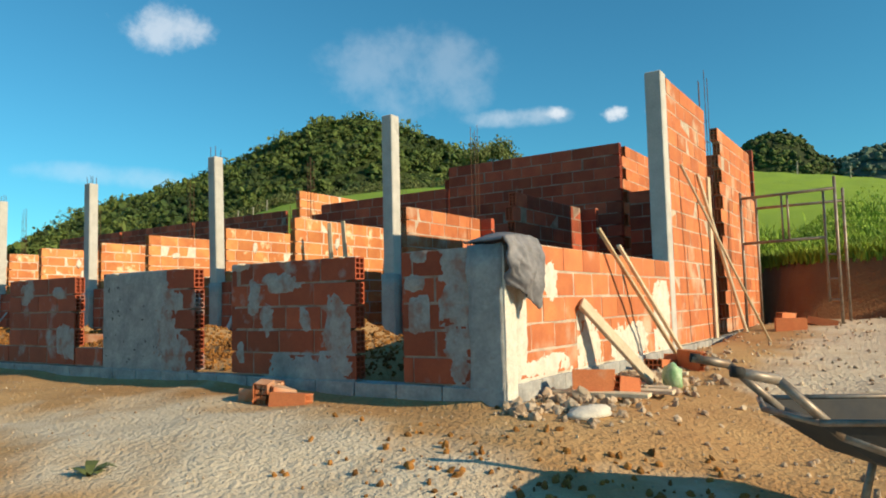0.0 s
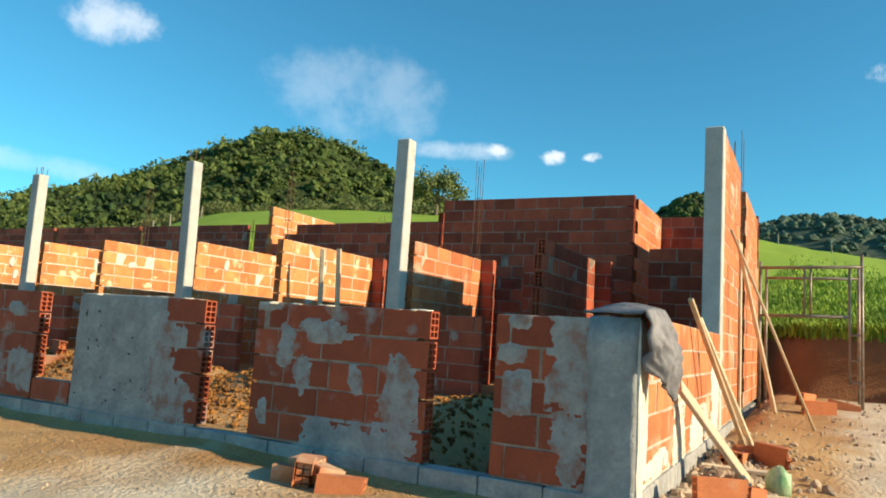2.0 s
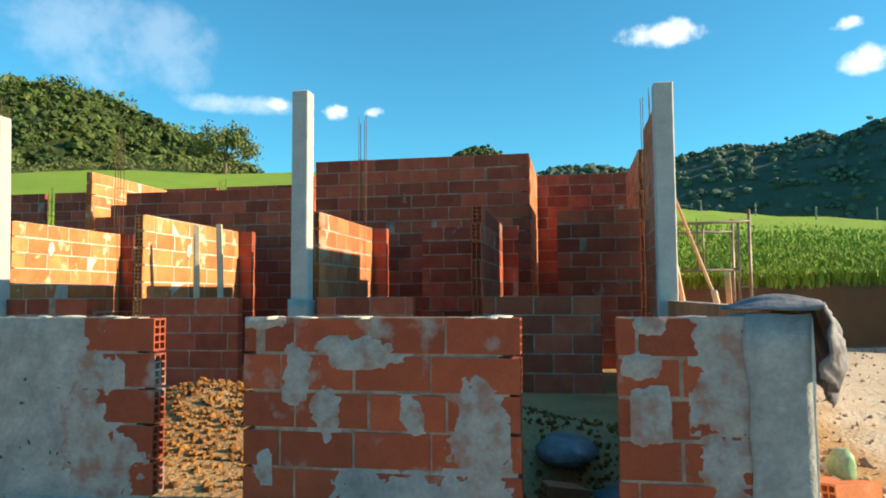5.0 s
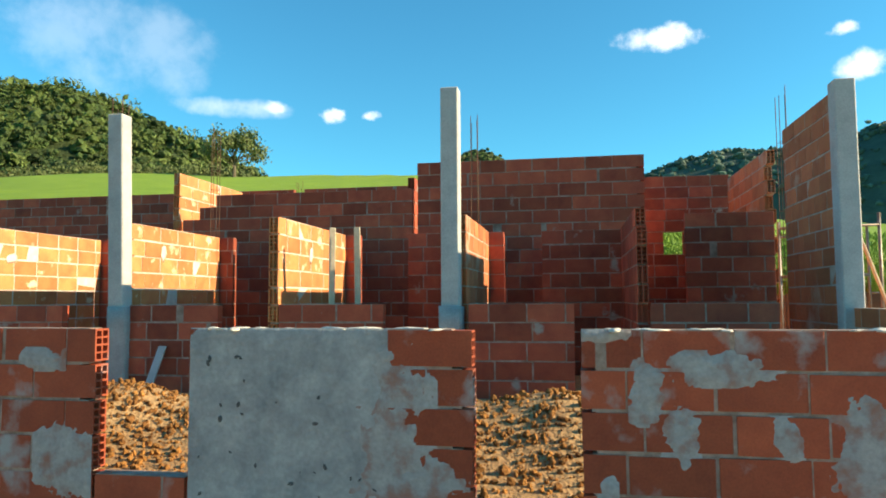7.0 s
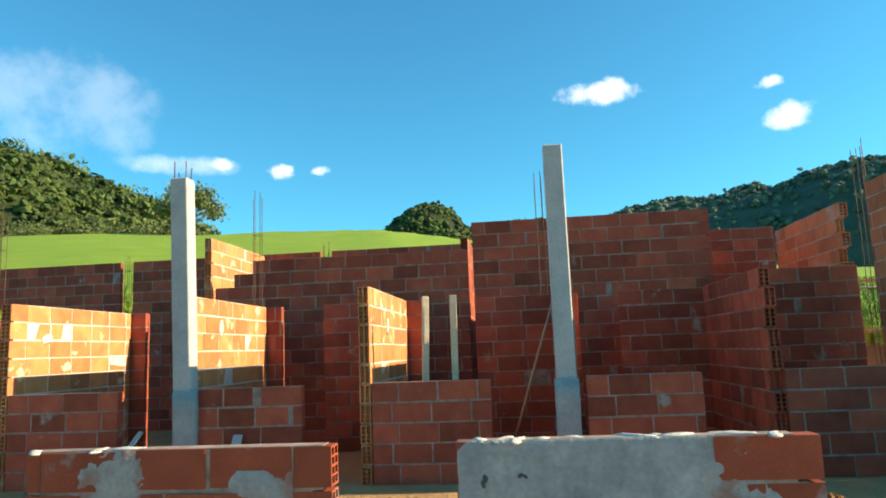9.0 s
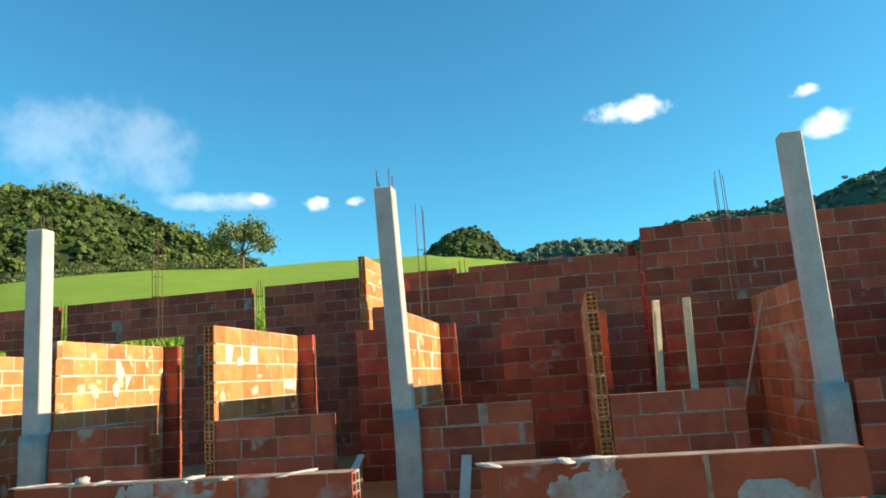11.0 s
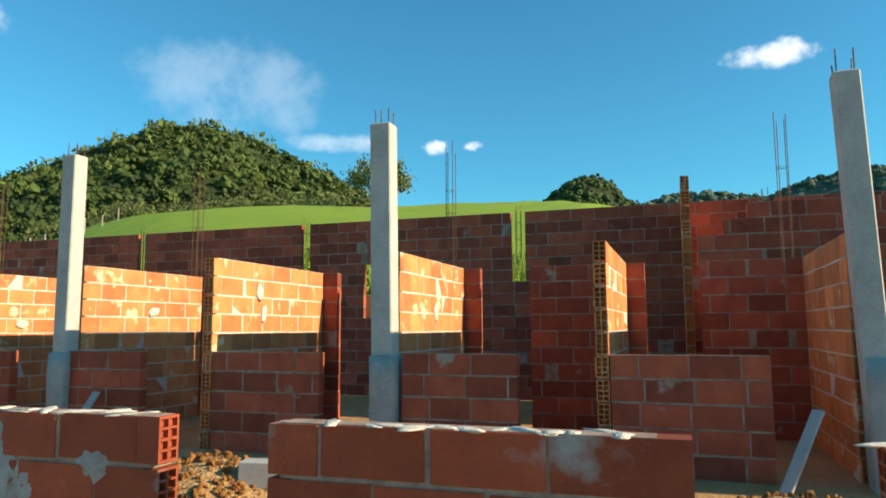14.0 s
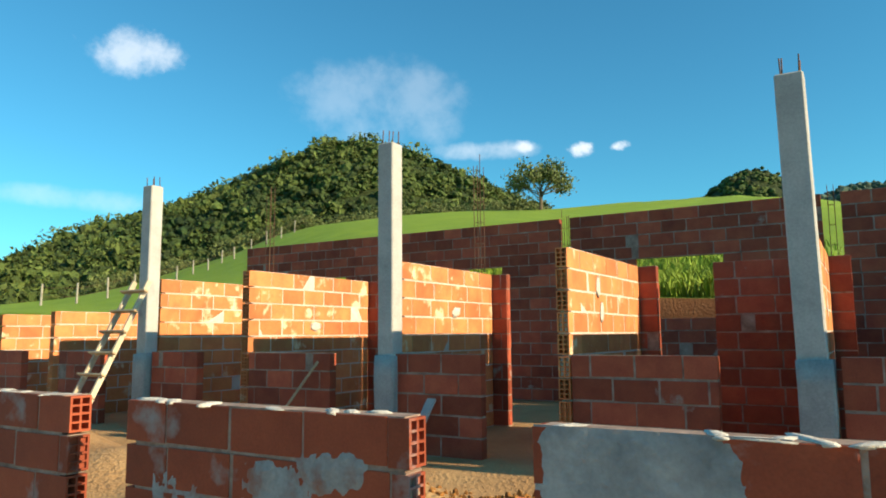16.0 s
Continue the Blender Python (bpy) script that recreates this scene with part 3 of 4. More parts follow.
# rendered corner pillar, grey in front, with a pale skin painting sunlight on its side
bm = bmesh.new()
box(bm, 3.71, 3.985, -0.016, 0.145, -0.2, 1.215)
bmesh.ops.subdivide_edges(bm, edges=bm.edges[:], cuts=7, use_grid_fill=True)
for v in bm.verts:
    d = noise.noise_vector(v.co * 9) * 0.007
    v.co += d
    if v.co.x < 3.75:
        v.co.x += 0.10 * noise.noise(Vector((0, v.co.y * 2, v.co.z * 5)))
tagged(mesh_object("corner_pillar", bm, M_CEMENT, smooth=True), "cement-rendered corner pillar of the low wall", "pillar", kind="structure")


# thin pale cement layer added so the sunny face looks brightly lit
bm = bmesh.new()
box(bm, 3.978, 3.996, -0.012, 0.142, 0.02, 1.2)
bmesh.ops.subdivide_edges(bm, edges=bm.edges[:], cuts=9, use_grid_fill=True)
for v in bm.verts:
    v.co += noise.noise_vector(v.co * 14) * 0.006
part("plaster_skin", bm, M_MORTAR_PALE, bpy.data.objects["corner_pillar"], "pale cement skin brightened as if sunlit", True)


def lumps(bm, centre, size, flat, seed):
    r = random.Random(seed)
    made = bmesh.ops.create_icosphere(bm, subdivisions=2, radius=1)["verts"]
    off = Vector((r.uniform(0, 99), r.uniform(0, 99), r.uniform(0, 99)))
    turn = Matrix.Rotation(r.uniform(0, 6.28), 3, "Z")
    for v in made:
        k = 1 + 0.45 * noise.noise(v.co * 1.7 + off)
        p = turn @ Vector((v.co.x * size[0] * k, v.co.y * size[1] * k, v.co.z * flat * k))
        v.co = p + Vector(centre)


# flat dark lumps on the cement coat stand in for shade in trowel pits
for k in range(26):
    bm = bmesh.new()
    w = rng.uniform(0.006, 0.018)
    lumps(bm, (0, 0, 0), (w, w * rng.uniform(0.3, 0.8)), 0.004, 500 + k)
    ob = part("trowel_pit", bm, M_PIT_SHADE, wall_object(3))
    ob.matrix_basis = pose(rng.uniform(-0.72, 0.25), -0.009, rng.uniform(0.3, 1.1), 90, 0, rng.uniform(-20, 20))

# pale mortar left along the tops of the front walls
for i, (a, b) in enumerate(FRONT[:9]):
    bm = bmesh.new()
    x = a + 0.03
    k = 0
    while x < b - 0.05:
        if rng.random() < 0.38:
            w = rng.uniform(0.02, 0.07)
            lumps(bm, (x, rng.uniform(0.02, 0.09), 1.196), (w * 1.7, 0.03), rng.uniform(0.004, 0.013), i * 100 + k)
        x += rng.uniform(0.03, 0.11)
        k += 1
    if bm.verts:
        part("mortar_cap", bm, M_MORTAR_PALE, wall_object(i + 1), "pale dried mortar lumps", True)

# daubs of mortar on the partitions
for x, y, z, seed in ((-2.1, 5.0, 1.9, 1), (-4.08, 4.9, 1.95, 2), (-10.12, 4.85, 1.95, 3), (-10.12, 4.95, 1.7, 4), (-6.08, 4.6, 1.9, 5), (-14.17, 5.2, 1.6, 6), (-8.1, 5.3, 1.7, 7), (-12.1, 5.4, 1.75, 8)):
    bm = bmesh.new()
    lumps(bm, (0, 0, 0), (0.11, 0.06), 0.005, 300 + seed)
    ob = part("mortar_daub", bm, M_MORTAR_PALE, bpy.data.objects[f"wall_partition_{[round(p[0], 2) for p in PARTS].index(round(x, 2)) + 1}"], "pale mortar daub", True)
    ob.matrix_basis = pose(x + 0.058, y, z, 0, 90, 0)


# ---- posts ----
def rebar(parent, x, y, z0, z1, name="rebar", r=0.006):
    bm = bmesh.new()
    rod(bm, (x, y, z0), (x + rng.uniform(-0.012, 0.012), y + rng.uniform(-0.012, 0.012), z1), r, 6)
    part(name, bm, M_STEEL, parent)


def post(right, top, lean=0.0, stubs=True, sleeve=1.27, half=0.097):
    """A square precast post in a rough cast collar, with bars sticking out of the top."""
    ob = thing("concrete_post", "slender precast concrete post set in a rough cast footing", "post", (right - 0.098, 4.035, 0), "concrete posts in a row")
    bm = bmesh.new()
    box(bm, 0.097 - 2 * half, 0.097, -0.095, 0.095, 0.1, top, None, 0.012)
    bmesh.ops.transform(bm, matrix=Matrix.Shear("XY", 4, (lean, 0)), verts=bm.verts[:])
    part("shaft", bm, M_CONCRETE, ob)
    bm = bmesh.new()
    box(bm, 0.076 - 2 * half, 0.118, -0.118, 0.11, -0.1, sleeve)
    bmesh.ops.subdivide_edges(bm, edges=bm.edges[:], cuts=6, use_grid_fill=True)
    for v in bm.verts:
        v.co += noise.noise_vector(v.co * 6 + Vector((right, 0, 0))) * 0.012
    part("footing_collar", bm, M_SLEEVE, ob, "rough cast concrete collar", True)
    if stubs:
        for sx in (-0.065, 0.065):
            for sy in (-0.05, 0.06):
                rebar(ob, sx + lean * top, sy, top - 0.05, top + rng.uniform(0.07, 0.2))
    return ob


post(0.018, 3.635, 0.0, False)
post(-3.89, 3.555, -0.03)
post(-7.995, 3.53, -0.012, half=0.107)
post(-11.97, 3.545)
post(-15.95, 3.54)
bm = bmesh.new()
box(bm, 3.775, 3.972, 3.985, 4.176, 0.1, 3.5, None, 0.012)
tagged(mesh_object("concrete_post", bm, M_CONCRETE), "pale concrete post at the end of the tall side wall", "post", group="concrete posts in a row")


# ---- reinforcement cages standing where columns will be cast ----
def cage(x, y, z0, z1, w=0.1):
    ob = thing("rebar_cage", "rusty steel reinforcement cage standing upright", "rebar cage", (x, y, 0), "column cages")
    for sx in (-w / 2, w / 2):
        for sy in (-w / 2, w / 2):
            rebar(ob, sx, sy, z0, z1 + rng.uniform(-0.1, 0.1), "bar", 0.005)
    z = z0 + 0.15
    while z < min(z1 - 0.25, 3.5):
        bm = bmesh.new()
        for p, q in (((-1, -1), (1, -1)), ((1, -1), (1, 1)), ((1, 1), (-1, 1)), ((-1, 1), (-1, -1))):
            rod(bm, (p[0] * w / 2, p[1] * w / 2, z), (q[0] * w / 2, q[1] * w / 2, z), 0.003, 4)
        part("stirrup", bm, M_STEEL, ob)
        z += 0.3
    return ob


for x in (-0.17, -4.25, -8.3, -12.35, -16.4):
    cage(x, 6.62, 0.2, 3.95)
cage(3.92, 6.25, 0.2, 4.05)
for a, b in SLOTS:
    cage((a + b) / 2, 9.725, 2.3, 3.62, 0.09)


# ---- boards, sticks, ladder ----
def board(a, b, w, t, label, mat=M_WOOD_PALE, name="wooden_board", up=(0, 0, 1), group="leaning boards"):
    bm = bmesh.new()
    beam(bm, a, b, w, t, up)
    return tagged(mesh_object(name, bm, mat), label, "board", group)


def stick(a, b, r, label, mat=M_WOOD, name="wooden_pole"):
    bm = bmesh.new()
    rod(bm, a, b, r, 8, r * 0.85)
    return tagged(mesh_object(name, bm, mat, None, True), label, "pole", "leaning poles")


def on_ground(x, y, up=0.0):
    return (x, y, land_at(x, y) + up)


board((4.0, 1.28, 0.80), on_ground(4.42, 1.72, 0.03), 0.15, 0.035, "wide pale board leaning on the low side wall", up=(1, 0.2, 0))
board((3.99, 1.75, 1.45), on_ground(4.3, 3.0, 0.02), 0.04, 0.025, "long narrow batten leaning on the side wall", M_WOOD)
board((3.99, 2.25, 1.33), on_ground(4.36, 3.02, 0.02), 0.045, 0.025, "narrow batten leaning on the side wall")
stick((4.0, 4.55, 2.45), on_ground(4.85, 4.9, 0.0), 0.018, "thin long pole leaning on the tall wall")
board((4.0, 5.35, 2.45), on_ground(4.42, 5.8, 0.02), 0.055, 0.03, "long batten leaning on the tall wall")
board((3.995, 6.02, 0.26), (3.985, 6.02, 2.5), 0.14, 0.03, "upright shuttering board beside a column gap", up=(1, 0, 0))
board((-1.56, 4.40, 0.28), (-1.48, 4.20, 2.16), 0.07, 0.03, "pale batten standing behind the low wall")
board((-1.22, 4.40, 0.28), (-1.19, 4.20, 2.16), 0.07, 0.03, "pale batten standing behind the low wall")
stick((-0.72, 5.55, land_at(-0.72, 5.55)), (-0.08, 5.75, 2.2), 0.016, "thin pole leaning against a partition")
board(on_ground(-4.75, 3.62, 0.02), (-4.45, 3.93, 0.88), 0.10, 0.025, "short grey board leaning on the post row wall", M_CONCRETE)
board(on_ground(-3.45, 3.70, 0.02), (-3.42, 3.96, 0.82), 0.10, 0.025, "short grey board leaning on the post row wall", M_CONCRETE)
board(on_ground(-11.6, 3.6, 0.02), (-11.5, 3.95, 0.85), 0.12, 0.025, "short grey board leaning on the post row wall", M_CONCRETE)
board(on_ground(-13.45, 3.55, 0.02), (-12.98, 3.95, 1.2), 0.05, 0.03, "thin batten leaning on the post row wall", M_WOOD)
for k, (y, x0, x1) in enumerate(((0.55, 4.05, 4.75), (0.95, 4.05, 4.8), (1.2, 4.1, 4.7), (2.1, 4.05, 4.6))):
    z = max(land_at(x0, y), land_at(x1, y)) + 0.035
    board((x0, y, z), (x1, y + 0.06, z), 0.12, 0.03, "offcut board lying on rubble beside the wall", M_WOOD_PALE, group="boards on the ground")


def ladder():
    """A home-made wooden ladder leaning on a post."""
    foot, head = Vector((-16.12, 2.95, 0.45)), Vector((-16.02, 3.90, 2.22))
    foot.z = land_at(foot.x, foot.y)
    ob = thing("ladder", "home-made wooden ladder leaning on a concrete post", "ladder")
    for s_ in (-0.19, 0.19):
        bm = bmesh.new()
        beam(bm, foot + Vector((s_, 0, 0)), head + Vector((s_ * 0.8, 0, 0)), 0.07, 0.035, (1, 0, 0))
        part("rail", bm, M_WOOD_PALE, ob)
    for k in range(7):
        p = foot.lerp(head, 0.12 + k * 0.135)
        bm = bmesh.new()
        beam(bm, p + Vector((-0.26, -0.045, 0)), p + Vector((0.26, -0.045, 0)), 0.065, 0.025, (0, 0.5, 1))
        part("rung", bm, M_WOOD, ob)
    return ob


ladder()


# ---- tarpaulin over the corner ----
bm = bmesh.new()
NU, NV = 44, 56
rows_ = []
for i in range(NU + 1):
    u = i / NU
    row = []
    for j in range(NV + 1):
        v = j / NV * 1.02
        arch = math.sin(math.pi * min(max(u, 0.0), 1.0)) ** 0.6
        flat = 0.36 + 0.05 * math.sin(9 * u)
        # narrow where it lies on the wall, spreading as it hangs, drawn together again at its hem
        spread = 0.55 + 0.45 * min(1.0, v / flat) - 0.30 * max(0.0, (v - 0.6) / 0.4) ** 2
        y = 0.13 + 0.50 * (u - 0.40) * spread
        crease = 0.5 - abs(noise.noise(Vector((u * 5.0 + v * 1.5, v * 1.6, 3.1)))) * 2.2
        small = 0.4 - abs(noise.noise(Vector((u * 11 - v * 4, v * 6, 8)))) * 1.6
        if v < flat:
            x = 3.66 + v / flat * 0.36
            z = 1.236 + 0.06 * arch * math.sin(v / flat * 2.4) + 0.022 * max(0.0, crease) + 0.01 * max(0.0, small)
        else:
            d = (v - flat) / (1.02 - flat)
            x = 4.022 + 0.135 * arch * math.sin(min(0.3 + d * 2.0, 2.3)) + (0.050 * crease + 0.024 * small) * min(1.0, d * 3 + 0.3)
            z = 1.262 - d * (0.31 + 0.15 * math.sin(math.pi * (0.2 + 0.75 * (1 - u))) + 0.06 * noise.noise(Vector((u * 4, 2.0, 5.0)))) + 0.02 * arch * (1 - d)
        row.append(bm.verts.new((max(x, 3.62 if v < flat else 4.004), y + 0.03 * crease * min(1, v * 2), z)))
    rows_.append(row)
for i in range(NU):
    for j in range(NV):
        bm.faces.new((rows_[i][j], rows_[i + 1][j], rows_[i + 1][j + 1], rows_[i][j + 1]))
bmesh.ops.recalc_face_normals(bm, faces=bm.faces[:])
bmesh.ops.solidify(bm, geom=bm.faces[:], thickness=0.006)
tagged(mesh_object("tarpaulin", bm, M_TARP, None, True), "crumpled grey tarpaulin draped over the wall corner", "tarpaulin")


# ---- scaffold frame ----
def scaffold():
    ob = thing("scaffold_frame", "rusty tubular scaffold frame standing beside the tall wall", "scaffold")
    base = 0.36

    def tube(name, a, b, r=0.022):
        bm = bmesh.new()
        rod(bm, a, b, r, 10)
        part(name, bm, M_TUBE, ob, smooth=True)

    tube("upright", (4.14, 7.4, land_at(4.14, 7.4) - 0.03), (4.14, 7.4, 2.42))
    tube("upright", (5.43, 7.3, land_at(5.43, 7.3) - 0.03), (5.43, 7.3, 2.52))
    tube("upright", (5.45, 8.5, land_at(5.45, 8.5) - 0.03), (5.45, 8.5, 2.5))
    tube("upright", (4.16, 8.6, land_at(4.16, 8.6) - 0.03), (4.16, 8.6, 2.5))
    tube("crossbar", (4.14, 7.4, 2.33), (5.43, 7.3, 2.35))
    tube("crossbar", (4.14, 7.4, 1.63), (5.28, 7.32, 1.65))
    tube("crossbar", (4.16, 8.6, 2.30), (5.45, 8.5, 2.30))
    tube("strut", (4.72, 7.35, 1.64), (4.72, 7.35, 2.34), 0.015)
    tube("strut", (4.80, 7.35, 1.64), (4.80, 7.35, 2.34), 0.015)
    tube("strut", (5.28, 7.32, 0.72), (5.28, 7.32, 2.34), 0.018)
    for z in (0.75, 1.05, 1.4):
        tube("rung", (5.28, 7.32, z), (5.43, 7.3, z), 0.013)
    return ob


scaffold()


# ---- wheelbarrow ----
def wheelbarrow():
    at = Vector((6.45, -0.90, 0))
    at.z = land_at(at.x, at.y)
    ob = thing("wheelbarrow", "worn steel wheelbarrow with dark tray standing on the yard", "wheelbarrow", at, turn=27)
    # tray: x runs from the handles to the wheel
    bm = bmesh.new()
    top = [(-0.68, 0.31), (0.20, 0.35), (0.46, 0.25), (0.54, 0.0), (0.46, -0.25), (0.20, -0.35), (-0.68, -0.31), (-0.76, 0.0)]
    outer = [bm.verts.new((x, y, 0.50 + (0.05 if x > 0.4 else 0))) for x, y in top]
    mid = [bm.verts.new((x * 0.76 + 0.03, y * 0.80, 0.36)) for x, y in top]
    low = [bm.verts.new((x * 0.50 + 0.03, y * 0.58, 0.29)) for x, y in top]
    for a, b in ((outer, mid), (mid, low)):
        for i in range(8):
            bm.faces.new((a[i], a[(i + 1) % 8], b[(i + 1) % 8], b[i]))
    bm.faces.new(low)
    bmesh.ops.recalc_face_normals(bm, faces=bm.faces[:])
    bmesh.ops.solidify(bm, geom=bm.faces[:], thickness=0.006)
    tray = part("tray", bm, M_TRAY, ob, "dark scuffed steel tray")
    bm = bmesh.new()
    for i in range(8):
        a, b = top[i], top[(i + 1) % 8]
        rod(bm, (*a, 0.503 + (0.05 if a[0] > 0.4 else 0)), (*b, 0.503 + (0.05 if b[0] > 0.4 else 0)), 0.012, 8)
    part("rim", bm, M_TUBE, tray, "worn rolled rim", True)
    for s_ in (-1, 1):
        bm = bmesh.new()
        pts = [(-0.95, 0.30 * s_, 0.675), (-0.80, 0.295 * s_, 0.645), (-0.60, 0.28 * s_, 0.455), (-0.2, 0.22 * s_, 0.30), (0.2, 0.14 * s_, 0.225), (0.68, 0.055 * s_, 0.19)]
        for p, q in zip(pts, pts[1:]):
            rod(bm, p, q, 0.018, 10)
        for p in pts[1:-1]:
            bmesh.ops.create_uvsphere(bm, u_segments=8, v_segments=6, radius=0.018, matrix=Matrix.Translation(p))
        h_ = part("handle", bm, M_TUBE, ob, smooth=True)
        bm = bmesh.new()
        rod(bm, (-0.955, 0.303 * s_, 0.677), (-0.915, 0.30 * s_, 0.67), 0.020, 10)
        part("end_cap", bm, M_RUBBER, h_, "black rubber end cap", True)
        bm = bmesh.new()
        rod(bm, (-0.26, 0.235 * s_, 0.32), (-0.34, 0.26 * s_, -0.01), 0.016, 8)
        rod(bm, (-0.34, 0.26 * s_, 0.0), (-0.06, 0.19 * s_, 0.27), 0.013, 8)
        part("leg", bm, M_TUBE, ob, smooth=True)
    bm = bmesh.new()
    rod(bm, (-0.345, -0.26, 0.06), (-0.345, 0.26, 0.06), 0.012, 8)
    part("leg_brace", bm, M_TUBE, ob, smooth=True)
    bm = bmesh.new()
    R, r = 0.15, 0.042
    ring = [[bm.verts.new((0.68 + (R + r * math.cos(b)) * math.cos(a), r * math.sin(b), 0.19 + (R + r * math.cos(b)) * math.sin(a))) for b in np.linspace(0, 2 * math.pi, 8, endpoint=False)] for a in np.linspace(0, 2 * math.pi, 24, endpoint=False)]
    for i in range(24):
        for j in range(8):
            bm.faces.new((ring[i][j], ring[(i + 1) % 24][j], ring[(i + 1) % 24][(j + 1) % 8], ring[i][(j + 1) % 8]))
    bmesh.ops.recalc_face_normals(bm, faces=bm.faces[:])
    wheel = part("wheel", bm, M_RUBBER, ob, "black rubber tyre", True)
    bm = bmesh.new()
    rod(bm, (0.68, -0.025, 0.19), (0.68, 0.025, 0.19), 0.112, 20)
    rod(bm, (0.68, -0.06, 0.19), (0.68, 0.06, 0.19), 0.02, 10)
    part("hub", bm, M_TUBE, wheel)
    return ob


wheelbarrow()


# ---- loose bricks and blocks ----
def loose_brick(x, y, turn=0.0, tip=0.0, lift=0.0, length=0.38, broken=False):
    bm = bmesh.new()
    bm.from_mesh(BRICKS[M_BRICK_SIDE.name, True])
    size = Vector((length, 0.105, 0.18))
    for v in bm.verts:
        v.co = Vector((v.co.x * size.x, v.co.y * size.y, v.co.z * size.z))
        if broken and v.co.x > 0.1:
            v.co.x -= abs(noise.noise(v.co * 14)) * 0.16
    flat = rng.random() < 0.6
    ob = mesh_object("loose_brick", bm, M_BRICK_SIDE)
    half = 0.05 if flat else 0.09
    ob.matrix_basis = pose(x, y, land_at(x, y) + half + lift - 0.018, (90 if flat else 0) + rng.uniform(-9, 9), tip + rng.uniform(-5, 5), turn)
    return tagged(ob, "broken hollow clay brick lying on the ground" if broken else "loose hollow clay brick lying on the ground", "brick", "loose bricks")


for args in ((1.98, -0.36, 20, 8, 0, 0.24, True), (2.10, -0.42, -60, 5, 0.0, 0.2, True), (2.34, -0.36, 25, 0, 0, 0.28), (2.16, -0.30, 70, 10, 0.03, 0.2, True), (2.04, -0.28, 5, 4, 0.05, 0.22, True),
             (4.35, 0.62, 25, 5, 0.02, 0.3, True), (4.5, 0.85, 70, 14, -0.02, 0.26, True), (4.40, 1.2, 10, 6, 0.0, 0.24, True), (4.28, 2.5, 80, 6), (4.42, 2.75, 15, 0), (4.55, 2.55, -30, 0, 0, 0.3, True),
             (4.9, 6.2, 20, 0), (4.75, 6.9, 60, 0, 0, 0.3, True), (5.2, 7.0, 5, 12),
             (-5.5, 1.5, 30, 10), (-5.25, 1.35, -10, 5, 0.02), (-5.75, 1.6, 75, 0, 0.0, 0.3, True), (-9.4, 0.95, 20, 5), (-9.7, 1.2, 60, 10, 0, 0.3, True), (-9.2, 1.3, 10, 0, 0, 0.3, True), (-11.3, 0.9, 10, 5), (-10.95, 1.3, 40, 0),
             (2.85, 1.0, 30, 10, 0, 0.3, True), (-2.9, 1.2, 40, 0), (-3.2, 1.5, -20, 6, 0, 0.3, True)):
    loose_brick(*args)
bm = bmesh.new()
box(bm, -0.19, 0.19, -0.07, 0.07, 0, 0.17, None, 0.006)
ob = tagged(mesh_object("concrete_block", bm, M_CONCRETE), "pale concrete block lying on the soil", "block")
ob.matrix_basis = pose(-7.80, 1.6, land_at(-7.80, 1.6) - 0.02, 0, 0, 12)
bm = bmesh.new()
lumps(bm, (0, 0, 0.09), (0.10, 0.08), 0.13, 77)
ob = tagged(mesh_object("plastic_sack", bm, M_GREEN, None, True), "small crumpled green plastic sack beside rubble", "sack")
ob.matrix_basis = pose(4.62, 1.6, land_at(4.62, 1.6))
bm = bmesh.new()
lumps(bm, (0, 0, 0.02), (0.22, 0.13), 0.04, 78)
ob = tagged(mesh_object("mortar_slab", bm, M_MORTAR_PALE, None, True), "pale lump of dried mortar on the ground", "mortar lump")
ob.matrix_basis = pose(4.55, 0.02, land_at(4.55, 0.02))
bm = bmesh.new()
lumps(bm, (0, 0, 0.12), (0.2, 0.16), 0.16, 79)
ob = tagged(mesh_object("boulder", bm, M_STONE, None, True), "pale boulder at the foot of the bank", "boulder")
ob.matrix_basis = pose(6.6, 8.6, land_at(6.6, 8.6))
bm = bmesh.new()
lumps(bm, (0, 0, 0.012), (0.035, 0.028), 0.02, 80)
ob = tagged(mesh_object("mortar_lump", bm, M_CEMENT, None, True), "dark lump of mortar on top of the wall", "mortar lump")
ob.matrix_basis = pose(-4.6, 0.05, 1.20)


def sack(x, y, turn, seed):
    bm_ = bmesh.new()
    lumps(bm_, (0, 0, 0.07), (0.34, 0.22), 0.10, seed)
    ob_ = tagged(mesh_object("cement_sack", bm_, M_TARP, None, True), "slumped grey plastic sack on the soil inside the wall", "sack", "sacks")
    ob_.matrix_basis = pose(x, y, land_at(x, y) - 0.02, 0, 0, turn)
    return ob_


sack(3.0, 0.75, 20, 91)
sack(3.25, 1.15, 70, 92)
sack(2.85, 1.5, -30, 93)


